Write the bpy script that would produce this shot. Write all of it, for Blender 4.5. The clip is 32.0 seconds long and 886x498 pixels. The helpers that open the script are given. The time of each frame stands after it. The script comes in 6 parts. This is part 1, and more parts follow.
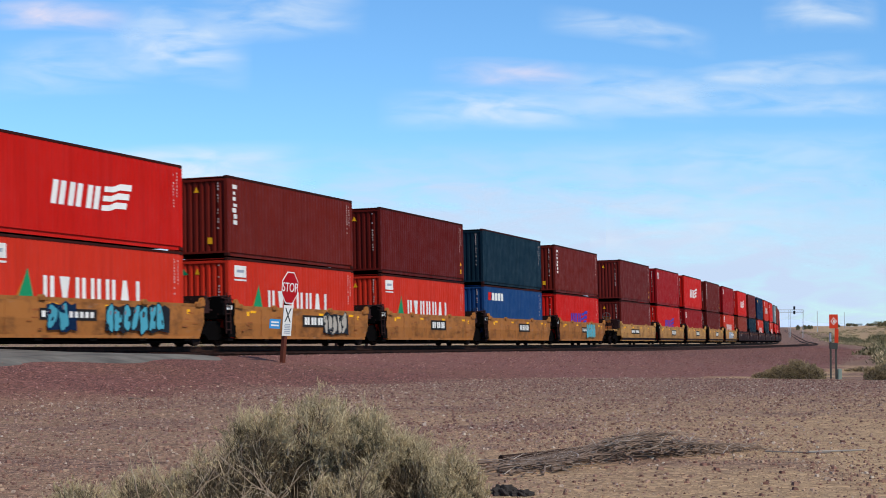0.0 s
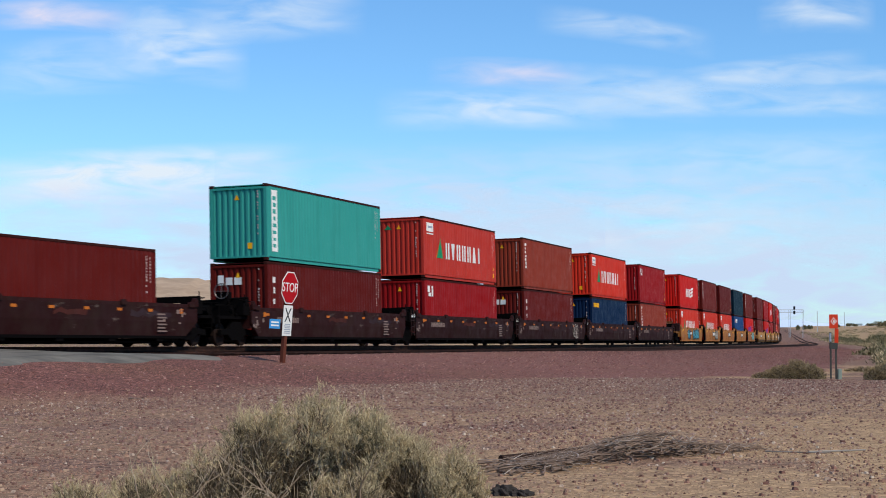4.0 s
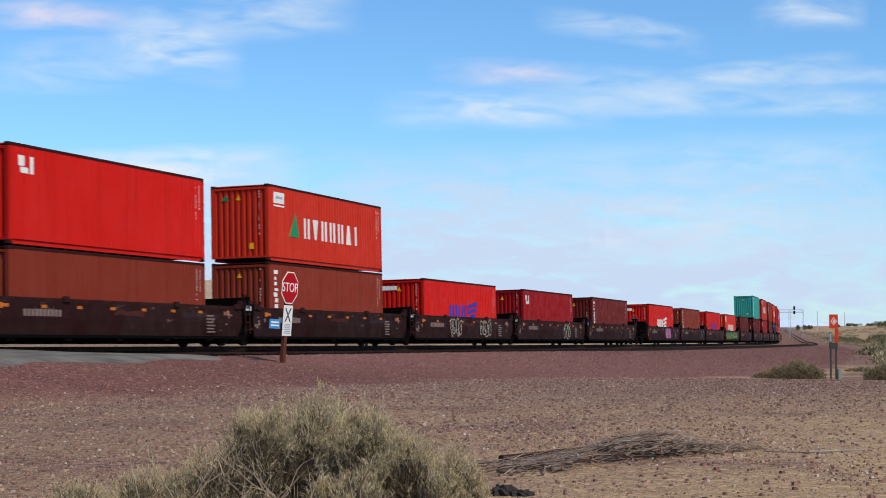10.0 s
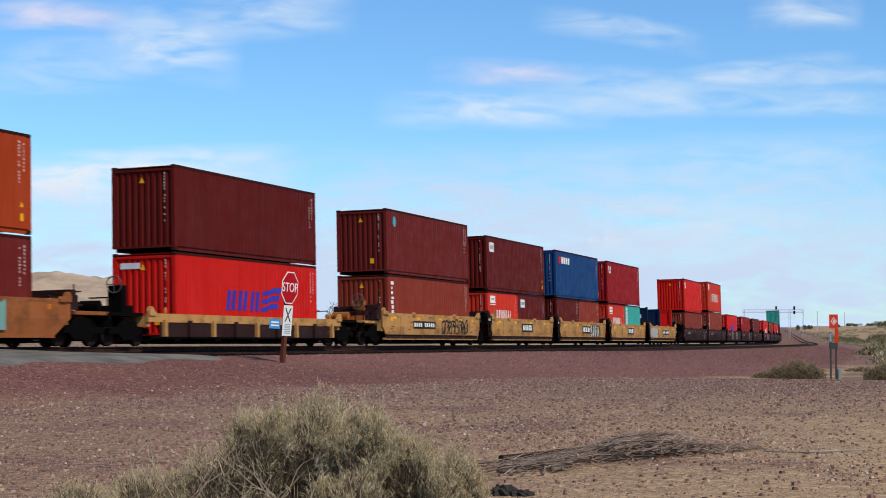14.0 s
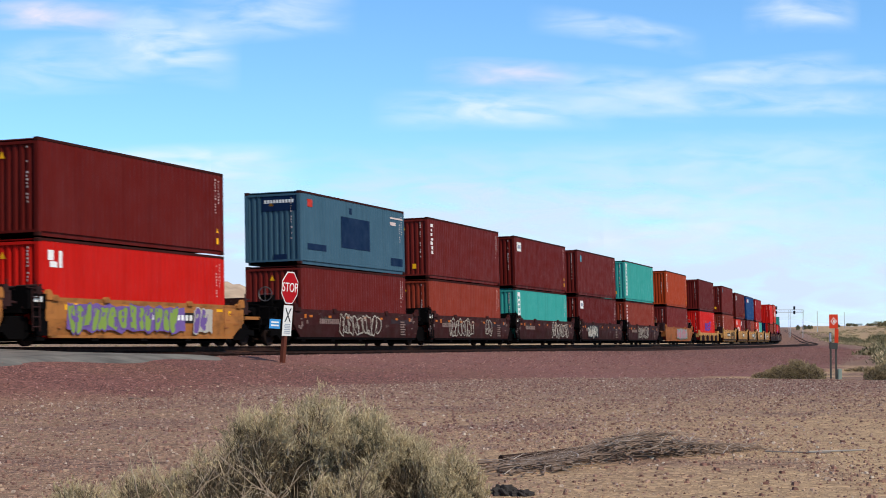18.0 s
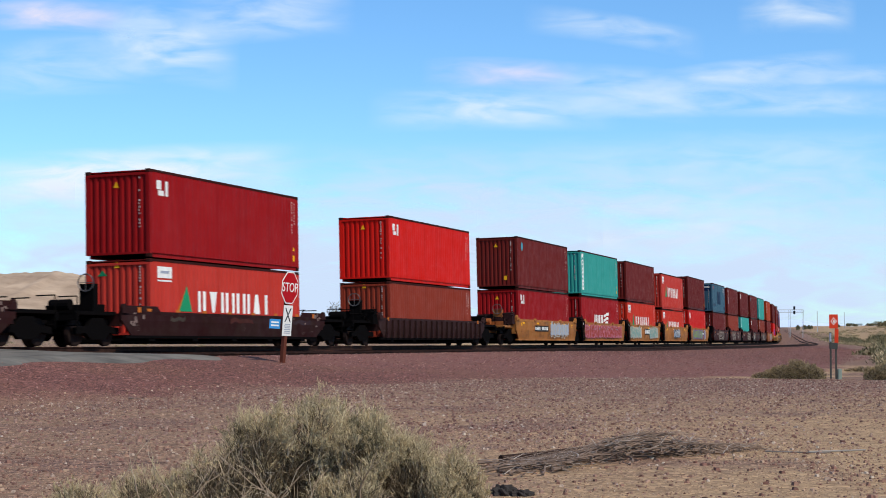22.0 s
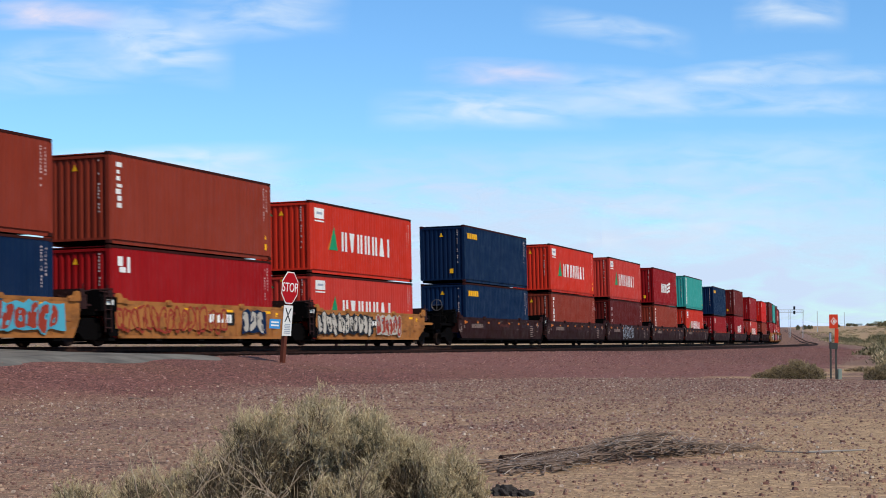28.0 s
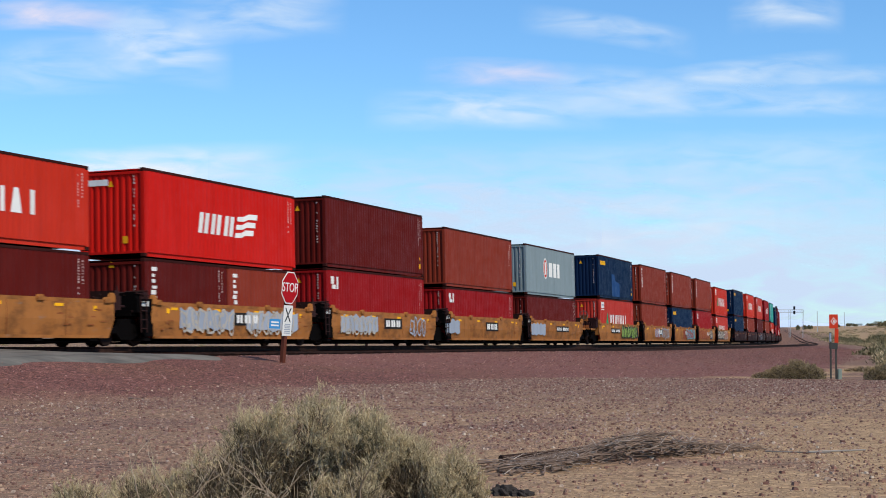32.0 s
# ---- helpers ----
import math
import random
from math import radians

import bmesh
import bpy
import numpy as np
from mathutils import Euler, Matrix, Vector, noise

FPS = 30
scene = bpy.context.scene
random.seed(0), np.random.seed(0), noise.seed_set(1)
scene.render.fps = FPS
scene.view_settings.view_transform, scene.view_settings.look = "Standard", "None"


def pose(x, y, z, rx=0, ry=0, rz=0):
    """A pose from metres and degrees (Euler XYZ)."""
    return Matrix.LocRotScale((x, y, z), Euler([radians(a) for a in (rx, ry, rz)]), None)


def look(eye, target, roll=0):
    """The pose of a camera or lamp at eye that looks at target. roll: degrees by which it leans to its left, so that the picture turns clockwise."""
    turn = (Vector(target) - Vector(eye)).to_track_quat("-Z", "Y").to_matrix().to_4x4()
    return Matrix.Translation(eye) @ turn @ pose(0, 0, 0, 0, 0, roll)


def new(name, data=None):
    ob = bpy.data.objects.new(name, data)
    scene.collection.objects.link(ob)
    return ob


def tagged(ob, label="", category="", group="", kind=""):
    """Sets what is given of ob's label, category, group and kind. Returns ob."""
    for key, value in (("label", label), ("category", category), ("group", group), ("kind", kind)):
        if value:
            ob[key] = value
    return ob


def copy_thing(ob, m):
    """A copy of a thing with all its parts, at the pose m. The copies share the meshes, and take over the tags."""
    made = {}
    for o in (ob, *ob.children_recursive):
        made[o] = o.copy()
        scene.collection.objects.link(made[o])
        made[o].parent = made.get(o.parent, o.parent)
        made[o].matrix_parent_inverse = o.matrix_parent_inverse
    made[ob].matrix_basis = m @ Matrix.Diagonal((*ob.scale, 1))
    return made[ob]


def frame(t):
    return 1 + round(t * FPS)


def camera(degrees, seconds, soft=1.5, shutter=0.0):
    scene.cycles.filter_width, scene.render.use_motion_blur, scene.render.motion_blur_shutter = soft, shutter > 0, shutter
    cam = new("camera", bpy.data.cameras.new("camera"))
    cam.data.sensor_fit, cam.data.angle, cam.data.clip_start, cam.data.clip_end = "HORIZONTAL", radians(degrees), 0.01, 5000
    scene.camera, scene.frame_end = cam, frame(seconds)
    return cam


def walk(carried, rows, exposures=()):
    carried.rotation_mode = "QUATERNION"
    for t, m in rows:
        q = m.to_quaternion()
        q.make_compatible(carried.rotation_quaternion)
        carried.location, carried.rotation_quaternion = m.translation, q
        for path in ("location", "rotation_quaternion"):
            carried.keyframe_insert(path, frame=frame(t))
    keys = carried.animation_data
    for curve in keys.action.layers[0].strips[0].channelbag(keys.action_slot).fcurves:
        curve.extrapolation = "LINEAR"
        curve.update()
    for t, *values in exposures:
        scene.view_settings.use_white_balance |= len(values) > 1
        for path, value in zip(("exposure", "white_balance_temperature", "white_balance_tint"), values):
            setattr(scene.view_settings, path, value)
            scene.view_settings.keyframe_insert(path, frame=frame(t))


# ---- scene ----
# camera: it stands still beside a grade crossing
EYE_Z = 1.3
cam = camera(29.34, 32.0, soft=0.95, shutter=0.15)
HOLD = pose(0, 0, EYE_Z, 92.597, 0, 0)
walk(cam, [(0.0, HOLD), (32.0, HOLD)], [(0.0, -0.03, 6400, 10), (3.0, -0.03, 6450, 10), (7.0, -0.05, 6550, 10), (13.5, -0.05, 6550, 10), (17.5, 0.17, 6650, 10),
                                        (20.0, 0.09, 6500, 10), (22.5, 0.06, 6500, 10), (25.0, 0.05, 6520, 10), (28.5, 0.02, 6520, 10), (32.0, 0.0, 6520, 10)])

# ---- daylight: sun behind the camera and to its right ----
SUN_AZ, SUN_EL = 132.0, 48.0
world = bpy.data.worlds.new("sky")
scene.world = world
world.use_nodes = True
wn, wl = world.node_tree.nodes, world.node_tree.links
sky = wn.new("ShaderNodeTexSky")
sky.sky_type = "NISHITA"
sky.sun_disc = False
sky.sun_elevation, sky.sun_rotation = radians(SUN_EL), radians(SUN_AZ)
sky.altitude, sky.air_density, sky.dust_density, sky.ozone_density = 600, 1.0, 0.1, 2.1
tint = wn.new("ShaderNodeMix")
tint.data_type, tint.blend_type = "RGBA", "MULTIPLY"
tint.inputs[0].default_value = 1.0
tint.inputs[7].default_value = (0.64, 0.985, 1.27, 1)
wl.new(sky.outputs[0], tint.inputs[6])
wl.new(tint.outputs[2], wn["Background"].inputs[0])
wn["Background"].inputs[1].default_value = 0.123
sun = new("sun", bpy.data.lights.new("sun", "SUN"))
sun.data.energy, sun.data.angle, sun.data.color = 3.95, radians(0.6), (1.0, 0.92, 0.80)
sx = math.sin(radians(SUN_AZ)) * math.cos(radians(SUN_EL))
sy = math.cos(radians(SUN_AZ)) * math.cos(radians(SUN_EL))
sun.matrix_world = look((sx * 60, sy * 60, math.sin(radians(SUN_EL)) * 60), (0, 0, 0))

# ---- the line of the tracks: heading along the near side of the train ----
KNOT_S = [-900, -90, -30, 30, 90, 150, 210, 270, 330, 400, 3000]
KNOT_H = [23.5, 23.5, 22.09, 19.64, 17.72, 15.48, 14.32, 12.2, 11.3, 11.15, 11.15]
PS = np.arange(-900.0, 2600.0, 1.0)
PH = np.radians(np.interp(PS, KNOT_S, KNOT_H))
_hm = (PH[1:] + PH[:-1]) / 2
PX = np.concatenate([[0.0], np.cumsum(np.sin(_hm))])
PY = np.concatenate([[0.0], np.cumsum(np.cos(_hm))])
PX += -19.476 - PX[900]
PY += 27.923 - PY[900]


def rail_z(s):
    """Height of the rails under the train."""
    s = np.clip(s, -60, 420)
    return EYE_Z - 0.40 - 0.00821 * s + 0.0000027 * s * s - 0.0017 * np.clip(s, 0, 300)


def near_z(s):
    """Height of the rails of the empty track on the camera's side."""
    return rail_z(s) - 0.12


TRAIN_E, NEAR_E = -1.06, 6.0
BANK = 1.5


def on_line(s, e, z=0.0):
    """The place at s metres along the line, e metres to the right of it."""
    x, y, a = np.interp(s, PS, PX), np.interp(s, PS, PY), np.interp(s, PS, PH)
    return float(x + e * np.cos(a)), float(y - e * np.sin(a)), z


def line_pose(s, half):
    """The pose of a rail vehicle whose middle is at s: x forward, y left, z up."""
    ax, ay, _ = on_line(s - half, TRAIN_E)
    bx, by, _ = on_line(s + half, TRAIN_E)
    az, bz = float(rail_z(s - half)), float(rail_z(s + half))
    f = Vector((bx - ax, by - ay, bz - az)).normalized()
    left = Vector((-f.y, f.x, 0)).normalized()
    up = f.cross(left)
    left, up = (left * math.cos(radians(BANK)) - up * math.sin(radians(BANK)),
                up * math.cos(radians(BANK)) + left * math.sin(radians(BANK)))
    m = Matrix((f, left, up)).transposed().to_4x4()
    m.translation = ((ax + bx) / 2, (ay + by) / 2, (az + bz) / 2)
    return m


def travelled(t):
    return 26.522 * t + 0.02158 * t * t / 2 + 0.000467 * t ** 3 / 6


# ---- materials ----
def lin(r, g, b):
    return tuple((c / 12.92 if c <= 0.04045 else ((c + 0.055) / 1.055) ** 2.4) for c in (r / 255, g / 255, b / 255))


def base_mat(name, rgb, rough=0.6, metal=0.0):
    m = bpy.data.materials.new(name)
    m.use_nodes = True
    b = m.node_tree.nodes["Principled BSDF"]
    b.inputs["Base Color"].default_value = (*rgb, 1)
    b.inputs["Roughness"].default_value = rough
    b.inputs["Metallic"].default_value = metal
    b.inputs["Specular IOR Level"].default_value = 0.035 if metal == 0 else 0.5
    return m, m.node_tree.nodes, m.node_tree.links, b


def ramp(nodes, a, b, ca=(0, 0, 0), cb=(1, 1, 1)):
    r = nodes.new("ShaderNodeValToRGB")
    r.color_ramp.elements[0].position, r.color_ramp.elements[1].position = a, b
    r.color_ramp.elements[0].color, r.color_ramp.elements[1].color = (*ca, 1), (*cb, 1)
    return r


def mixer(nodes, links, fac, a, b, mode="MIX"):
    x = nodes.new("ShaderNodeMix")
    x.data_type, x.blend_type = "RGBA", mode
    for slot, v in ((0, fac), (6, a), (7, b)):
        if isinstance(v, (int, float)):
            x.inputs[slot].default_value = v
        elif isinstance(v, tuple):
            x.inputs[slot].default_value = (*v, 1)
        else:
            links.new(v, x.inputs[slot])
    return x.outputs[2]


def noise_tex(nodes, links, scale, detail=4, stretch=None, coord="Object", rough=0.55):
    n = nodes.new("ShaderNodeTexNoise")
    n.inputs["Scale"].default_value, n.inputs["Detail"].default_value = scale, detail
    n.inputs["Roughness"].default_value = rough
    tc = nodes.new("ShaderNodeTexCoord")
    if stretch:
        mp = nodes.new("ShaderNodeMapping")
        mp.inputs["Scale"].default_value = stretch
        links.new(tc.outputs[coord], mp.inputs[0])
        links.new(mp.outputs[0], n.inputs[0])
    else:
        links.new(tc.outputs[coord], n.inputs[0])
    return n.outputs[0]


def paint(name, rgb, rough=0.5, fade=0.25, rust=0.35, streak=(1.2, 1.2, 0.12), grime=0.0):
    """Weathered paint on steel: faded areas, streaks that run down, rust and a shade of its own for each object."""
    m, n, l, b = base_mat(name, rgb, rough)
    big = ramp(n, 0.35, 0.7)
    l.new(noise_tex(n, l, 0.6, 3), big.inputs[0])
    pale = tuple(min(1, c * 1.15 + 0.02) for c in rgb)
    dull = tuple(c * 0.72 for c in rgb)
    col = mixer(n, l, big.outputs[0], tuple(rgb), mixer(n, l, fade, tuple(rgb), pale))
    run = ramp(n, 0.5, 0.75)
    l.new(noise_tex(n, l, 2.2, 5, streak), run.inputs[0])
    soft = n.new("ShaderNodeMath")
    soft.operation = "MULTIPLY"
    soft.inputs[1].default_value = 0.55
    l.new(run.outputs[0], soft.inputs[0])
    col = mixer(n, l, soft.outputs[0], col, dull)
    spot = ramp(n, 0.68, 0.74)
    l.new(noise_tex(n, l, 3.1, 6, None, "Object", 0.7), spot.inputs[0])
    rs = n.new("ShaderNodeMath")
    rs.operation = "MULTIPLY"
    rs.inputs[1].default_value = rust
    l.new(spot.outputs[0], rs.inputs[0])
    col = mixer(n, l, rs.outputs[0], col, (0.09, 0.035, 0.018))
    if grime:
        dirt = ramp(n, 0.48, 0.66)
        l.new(noise_tex(n, l, 0.9, 7, (1.0, 1.0, 1.6), "Object", 0.68), dirt.inputs[0])
        gk = n.new("ShaderNodeMath")
        gk.operation = "MULTIPLY"
        gk.inputs[1].default_value = grime
        l.new(dirt.outputs[0], gk.inputs[0])
        col = mixer(n, l, gk.outputs[0], col, (0.03, 0.018, 0.012))
        scuff = ramp(n, 0.63, 0.7)
        l.new(noise_tex(n, l, 1.9, 6, (0.6, 1.0, 1.8), "Object", 0.7), scuff.inputs[0])
        gs_ = n.new("ShaderNodeMath")
        gs_.operation = "MULTIPLY"
        gs_.inputs[1].default_value = 0.45
        l.new(scuff.outputs[0], gs_.inputs[0])
        col = mixer(n, l, gs_.outputs[0], col, (0.2, 0.15, 0.12))
        b.inputs["Specular IOR Level"].default_value = 0.08
    info = n.new("ShaderNodeObjectInfo")
    var = ramp(n, 0.0, 1.0, (0.9, 0.9, 0.9), (1.08, 1.08, 1.08))
    l.new(info.outputs["Random"], var.inputs[0])
    col = mixer(n, l, 1.0, col, var.outputs[0], "MULTIPLY")
    l.new(col, b.inputs["Base Color"])
    rr = ramp(n, 0.3, 0.7, (rough - 0.12,) * 3, (rough + 0.2,) * 3)
    l.new(noise_tex(n, l, 1.7, 4), rr.inputs[0])
    l.new(rr.outputs[0], b.inputs["Roughness"])
    return m


PAINT = {
    "red": paint("red_paint", lin(188, 26, 18)),
    "crimson": paint("crimson_paint", lin(138, 19, 21)),
    "orange": paint("orange_red_paint", lin(188, 46, 28)),
    "rose": paint("rose_red_paint", lin(174, 51, 40)),
    "maroon": paint("maroon_paint", lin(88, 22, 17)),
    "brown": paint("red_brown_paint", lin(98, 30, 25)),
    "russet": paint("dark_russet_paint", lin(98, 28, 20)),
    "rust": paint("rust_brown_paint", lin(126, 48, 32)),
    "amber": paint("orange_brown_paint", lin(154, 56, 22)),
    "teal": paint("teal_paint", lin(52, 146, 134)),
    "navy": paint("navy_paint", lin(13, 33, 60)),
    "blue": paint("blue_paint", lin(26, 60, 104)),
    "slate": paint("slate_blue_paint", lin(15, 36, 48)),
    "steel": paint("steel_blue_paint", lin(56, 84, 98), rust=0.9),
    "grey": paint("grey_paint", lin(122, 136, 138)),
    "tan": paint("tan_yellow_paint", lin(154, 98, 48), 0.65, 0.3, 0.8, grime=0.55),
    "sandy": paint("faded_sandy_paint", lin(172, 126, 72), 0.7, 0.4, 0.9, grime=0.6),
    "ochre": paint("ochre_paint", lin(142, 82, 42), 0.65, 0.3, 0.9, grime=0.5),
    "dark": paint("dark_brown_paint", lin(39, 12, 10), 0.7, 0.3, 0.5, grime=0.5),
    "oxide": paint("oxide_brown_paint", lin(52, 18, 15), 0.7, 0.3, 0.5, grime=0.5),
    "umber": paint("umber_paint", lin(44, 23, 21), 0.7, 0.3, 0.4, grime=0.4),
}
WHITE = paint("white_lettering", lin(222, 220, 212), 0.55, 0.1, 0.25)
DIM = paint("dim_lettering", lin(122, 102, 94), 0.6, 0.2, 0.4)
PALE = paint("faded_lettering", lin(200, 180, 172), 0.6, 0.2, 0.3)
YELLOW = paint("yellow_decal", lin(236, 170, 30), 0.5, 0.1, 0.2)
ORANGE_DECAL = paint("orange_decal", lin(178, 98, 36), 0.5, 0.1, 0.2)
GREEN = paint("green_mark", lin(30, 128, 84), 0.5, 0.1, 0.1)
BLUE_INK = paint("blue_mark", lin(54, 52, 150), 0.5, 0.1, 0.1)
GREY_PATCH = paint("grey_primer_patch", lin(150, 158, 168), 0.65, 0.2, 0.1)
BLACK_PLATE = paint("black_plate", lin(40, 36, 34), 0.6, 0.2, 0.1)
CHALK = paint("dirty_white_spray", lin(170, 162, 148), 0.6, 0.1, 0.4)
CYAN = paint("cyan_spray", lin(74, 152, 168), 0.5, 0.1, 0.05)
LIME = paint("lime_spray", lin(122, 146, 68), 0.5, 0.1, 0.05)
PINK = paint("pink_spray", lin(172, 100, 112), 0.5, 0.1, 0.05)
VIOLET = paint("violet_spray", lin(104, 80, 134), 0.5, 0.1, 0.05)
BRICK = paint("brick_red_spray", lin(142, 54, 40), 0.5, 0.1, 0.05)
SEA = paint("sea_green_spray", lin(112, 148, 138), 0.5, 0.1, 0.05)
INK = paint("black_spray", lin(30, 34, 40), 0.5, 0.1, 0.05)
DARK_TRIM = paint("dark_trim_steel", lin(52, 22, 18), 0.75, 0.3, 0.6)
# near-black colour also carries the shade under and between the wagons
GREASE_SHADE, _, _, gb = base_mat("greasy_shade_black_steel", (0.0035, 0.003, 0.003), 0.95)
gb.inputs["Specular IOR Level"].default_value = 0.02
STEEL, sn, sl, sb = base_mat("worn_steel", (0.12, 0.10, 0.09), 0.5, 0.6)
WHEEL = paint("dark_rusty_wheel", (0.016, 0.009, 0.007), 0.7, 0.3, 0.8)
RAIL, rn, rl, rb = base_mat("rusty_rail", (0.055, 0.03, 0.022), 0.7)
cr = ramp(rn, 0.35, 0.7, (0.016, 0.009, 0.007), (0.045, 0.022, 0.016))
rl.new(noise_tex(rn, rl, 3.0, 5), cr.inputs[0])
rl.new(cr.outputs[0], rb.inputs["Base Color"])


# ---- small mesh tools ----
def box(bm, x0, x1, y0, y1, z0, z1):
    v = [bm.verts.new((x, y, z)) for z in (z0, z1) for y in (y0, y1) for x in (x0, x1)]
    for q in ((0, 2, 3, 1), (4, 5, 7, 6), (0, 1, 5, 4), (2, 6, 7, 3), (0, 4, 6, 2), (1, 3, 7, 5)):
        bm.faces.new([v[i] for i in q])


def plate(bm, pts, y0, y1):
    """A flat piece with the outline pts (x, z), from y0 to y1."""
    a = [bm.verts.new((x, y0, z)) for x, z in pts]
    b = [bm.verts.new((x, y1, z)) for x, z in pts]
    n = len(pts)
    bm.faces.new(a)
    bm.faces.new(b[::-1])
    for i in range(n):
        bm.faces.new((a[i], b[i], b[(i + 1) % n], a[(i + 1) % n]))


def tube(bm, a, b, r0, r1=None, n=6, caps=True):
    a, b = Vector(a), Vector(b)
    r1 = r0 if r1 is None else r1
    d = (b - a).normalized()
    u = d.orthogonal().normalized()
    w = d.cross(u)
    ra = [bm.verts.new(a + (u * math.cos(k) + w * math.sin(k)) * r0) for k in (2 * math.pi * i / n for i in range(n))]
    rb = [bm.verts.new(b + (u * math.cos(k) + w * math.sin(k)) * r1) for k in (2 * math.pi * i / n for i in range(n))]
    for i in range(n):
        bm.faces.new((ra[i], ra[(i + 1) % n], rb[(i + 1) % n], rb[i]))
    if caps:
        bm.faces.new(ra[::-1])
        bm.faces.new(rb)


def mesh_of(bm, name):
    bmesh.ops.recalc_face_normals(bm, faces=bm.faces)
    me = bpy.data.meshes.new(name)
    bm.to_mesh(me)
    bm.free()
    return me


def part(name, bm, material, parent, label=""):
    """Links a bmesh, or a mesh that other parts share, as one object under a thing or a part."""
    me = bm if isinstance(bm, bpy.types.Mesh) else mesh_of(bm, name)
    if not me.materials:
        me.materials.append(None)
    ob = new(name, me)
    ob.material_slots[0].link = "OBJECT"
    ob.material_slots[0].material = material
    ob.parent = parent
    if label:
        ob["label"] = label
    return ob


def single(name, bm, material, label, category, kind="", group=""):
    me = mesh_of(bm, name) if not isinstance(bm, bpy.types.Mesh) else bm
    me.materials.append(material)
    return tagged(new(name, me), label, category, group, kind)


# ---- ground: one sheet, with the ballast bed raised in it ----
def smooth(a, b, x):
    t = np.clip((x - a) / (b - a), 0, 1)
    return t * t * (3 - 2 * t)


def line_coords(x, y):
    """s and e of many places at once."""
    sub = slice(300, None, 4)
    qx, qy, qs = PX[sub], PY[sub], PS[sub]
    s = np.empty_like(x)
    for k in range(0, len(x), 4000):
        d = (x[k:k + 4000, None] - qx) ** 2 + (y[k:k + 4000, None] - qy) ** 2
        s[k:k + 4000] = qs[np.argmin(d, 1)]
    for _ in range(2):
        a = np.interp(s, PS, PH)
        s = np.clip(s + (x - np.interp(s, PS, PX)) * np.sin(a) + (y - np.interp(s, PS, PY)) * np.cos(a), -880, 2580)
    a = np.interp(s, PS, PH)
    e = (x - np.interp(s, PS, PX)) * np.cos(a) - (y - np.interp(s, PS, PY)) * np.sin(a)
    return s, e


def waves(x, y):
    return (0.05 * np.sin(x * 0.31 + 1.3 * np.sin(y * 0.17)) + 0.035 * np.sin(y * 0.43 + x * 0.12 + 2)
            + 0.02 * np.sin(x * 1.1 + y * 0.9) * np.sin(y * 1.3 - x * 0.4))


def ground_z(x, y):
    s, e = line_coords(x, y)
    tz, nz = rail_z(s) - 0.2, near_z(s) - 0.2
    fill = 0.12 * smooth(3.4, 4.6, e) * (1 - smooth(7.2, 9.6, e)) * (1 - smooth(40, 80, s))
    mid = tz + (nz - tz) * np.clip((e - TRAIN_E) / (NEAR_E - TRAIN_E), 0, 1)
    mid = mid + fill - 0.10 * np.exp(-((e - 2.6) / 1.2) ** 2)
    edge = np.interp(s, [0, 15, 21, 27, 40, 60, 120], [11.5, 12.6, 16.5, 20.5, 22, 20, 21])
    dist = np.hypot(x, y)
    base = 0.5 * waves(x, y) * smooth(5, 30, dist) * (1 - 0.6 * smooth(20, 10, e))
    base = base + 1.2 * smooth(400, 1500, dist) * smooth(20, 200, e) + 0.8 * np.sin(x * 0.011) * np.sin(y * 0.007 + 1) * smooth(120, 500, dist)
    low = np.minimum(0.0, nz - 0.4)
    base = base + low * (1 - smooth(edge, edge + 45, e))
    k = np.clip((e - 7.7) / (edge - 7.7), 0, 1)
    right = mid + (base - nz) * np.where(e > 7.7, 0.45 * k + 0.55 * k * k * (3 - 2 * k), 0)
    left = tz - 0.75 * smooth(-3.6, -6.4, e) - 0.6 * smooth(-7, -60, e)
    left = left + 0.4 * waves(x * 0.2, y * 0.2) * smooth(-8, -30, e)
    z = np.where(e > TRAIN_E, right, left)
    return np.where(dist > 3500, z * (1 - smooth(3500, 4600, dist)) - 2 * smooth(3500, 4600, dist), z), s, e


rings = np.concatenate([np.geomspace(0.4, 5, 14)[:-1], np.geomspace(5, 420, 400)[:-1], np.geomspace(420, 4700, 46)])
angles = np.radians(np.concatenate([np.linspace(-180, -21, 54)[:-1], np.linspace(-21, 21, 300), np.linspace(21, 180, 54)[1:-1]]))
rr, aa = np.meshgrid(rings, angles, indexing="ij")
gx, gy = (rr * np.sin(aa)).ravel(), (rr * np.cos(aa)).ravel()
gz, gs, ge = ground_z(gx, gy)
na, nr = len(angles), len(rings)
idx = np.arange(nr * na).reshape(nr, na)
nxt = np.roll(idx, -1, axis=1)
quads = np.stack([idx[:-1].ravel(), nxt[:-1].ravel(), nxt[1:].ravel(), idx[1:].ravel()], 1)
gm = bpy.data.meshes.new("ground")
verts = np.column_stack([gx, gy, gz])
verts = np.vstack([verts, [[0, 0, float(gz[:na].mean())]]])
faces = quads.tolist() + [[int(idx[0, (k + 1) % na]), int(idx[0, k]), nr * na] for k in range(na)]
gm.from_pydata(verts.tolist(), [], faces)
wob = (0.5 * np.sin(gs * 0.9) + 0.35 * np.sin(gs * 2.3 + 1)) * (1 - smooth(35, 60, gs))
edge_g = np.interp(gs, [0, 15, 21, 27, 40, 72, 113, 152, 200, 320], [11.2, 12.4, 16.7, 20.0, 20.4, 17.6, 15.3, 13.3, 11.0, 9.0]) + wob
soft_g = np.interp(gs, [8, 14, 24], [2.4, 1.8, 0.5])
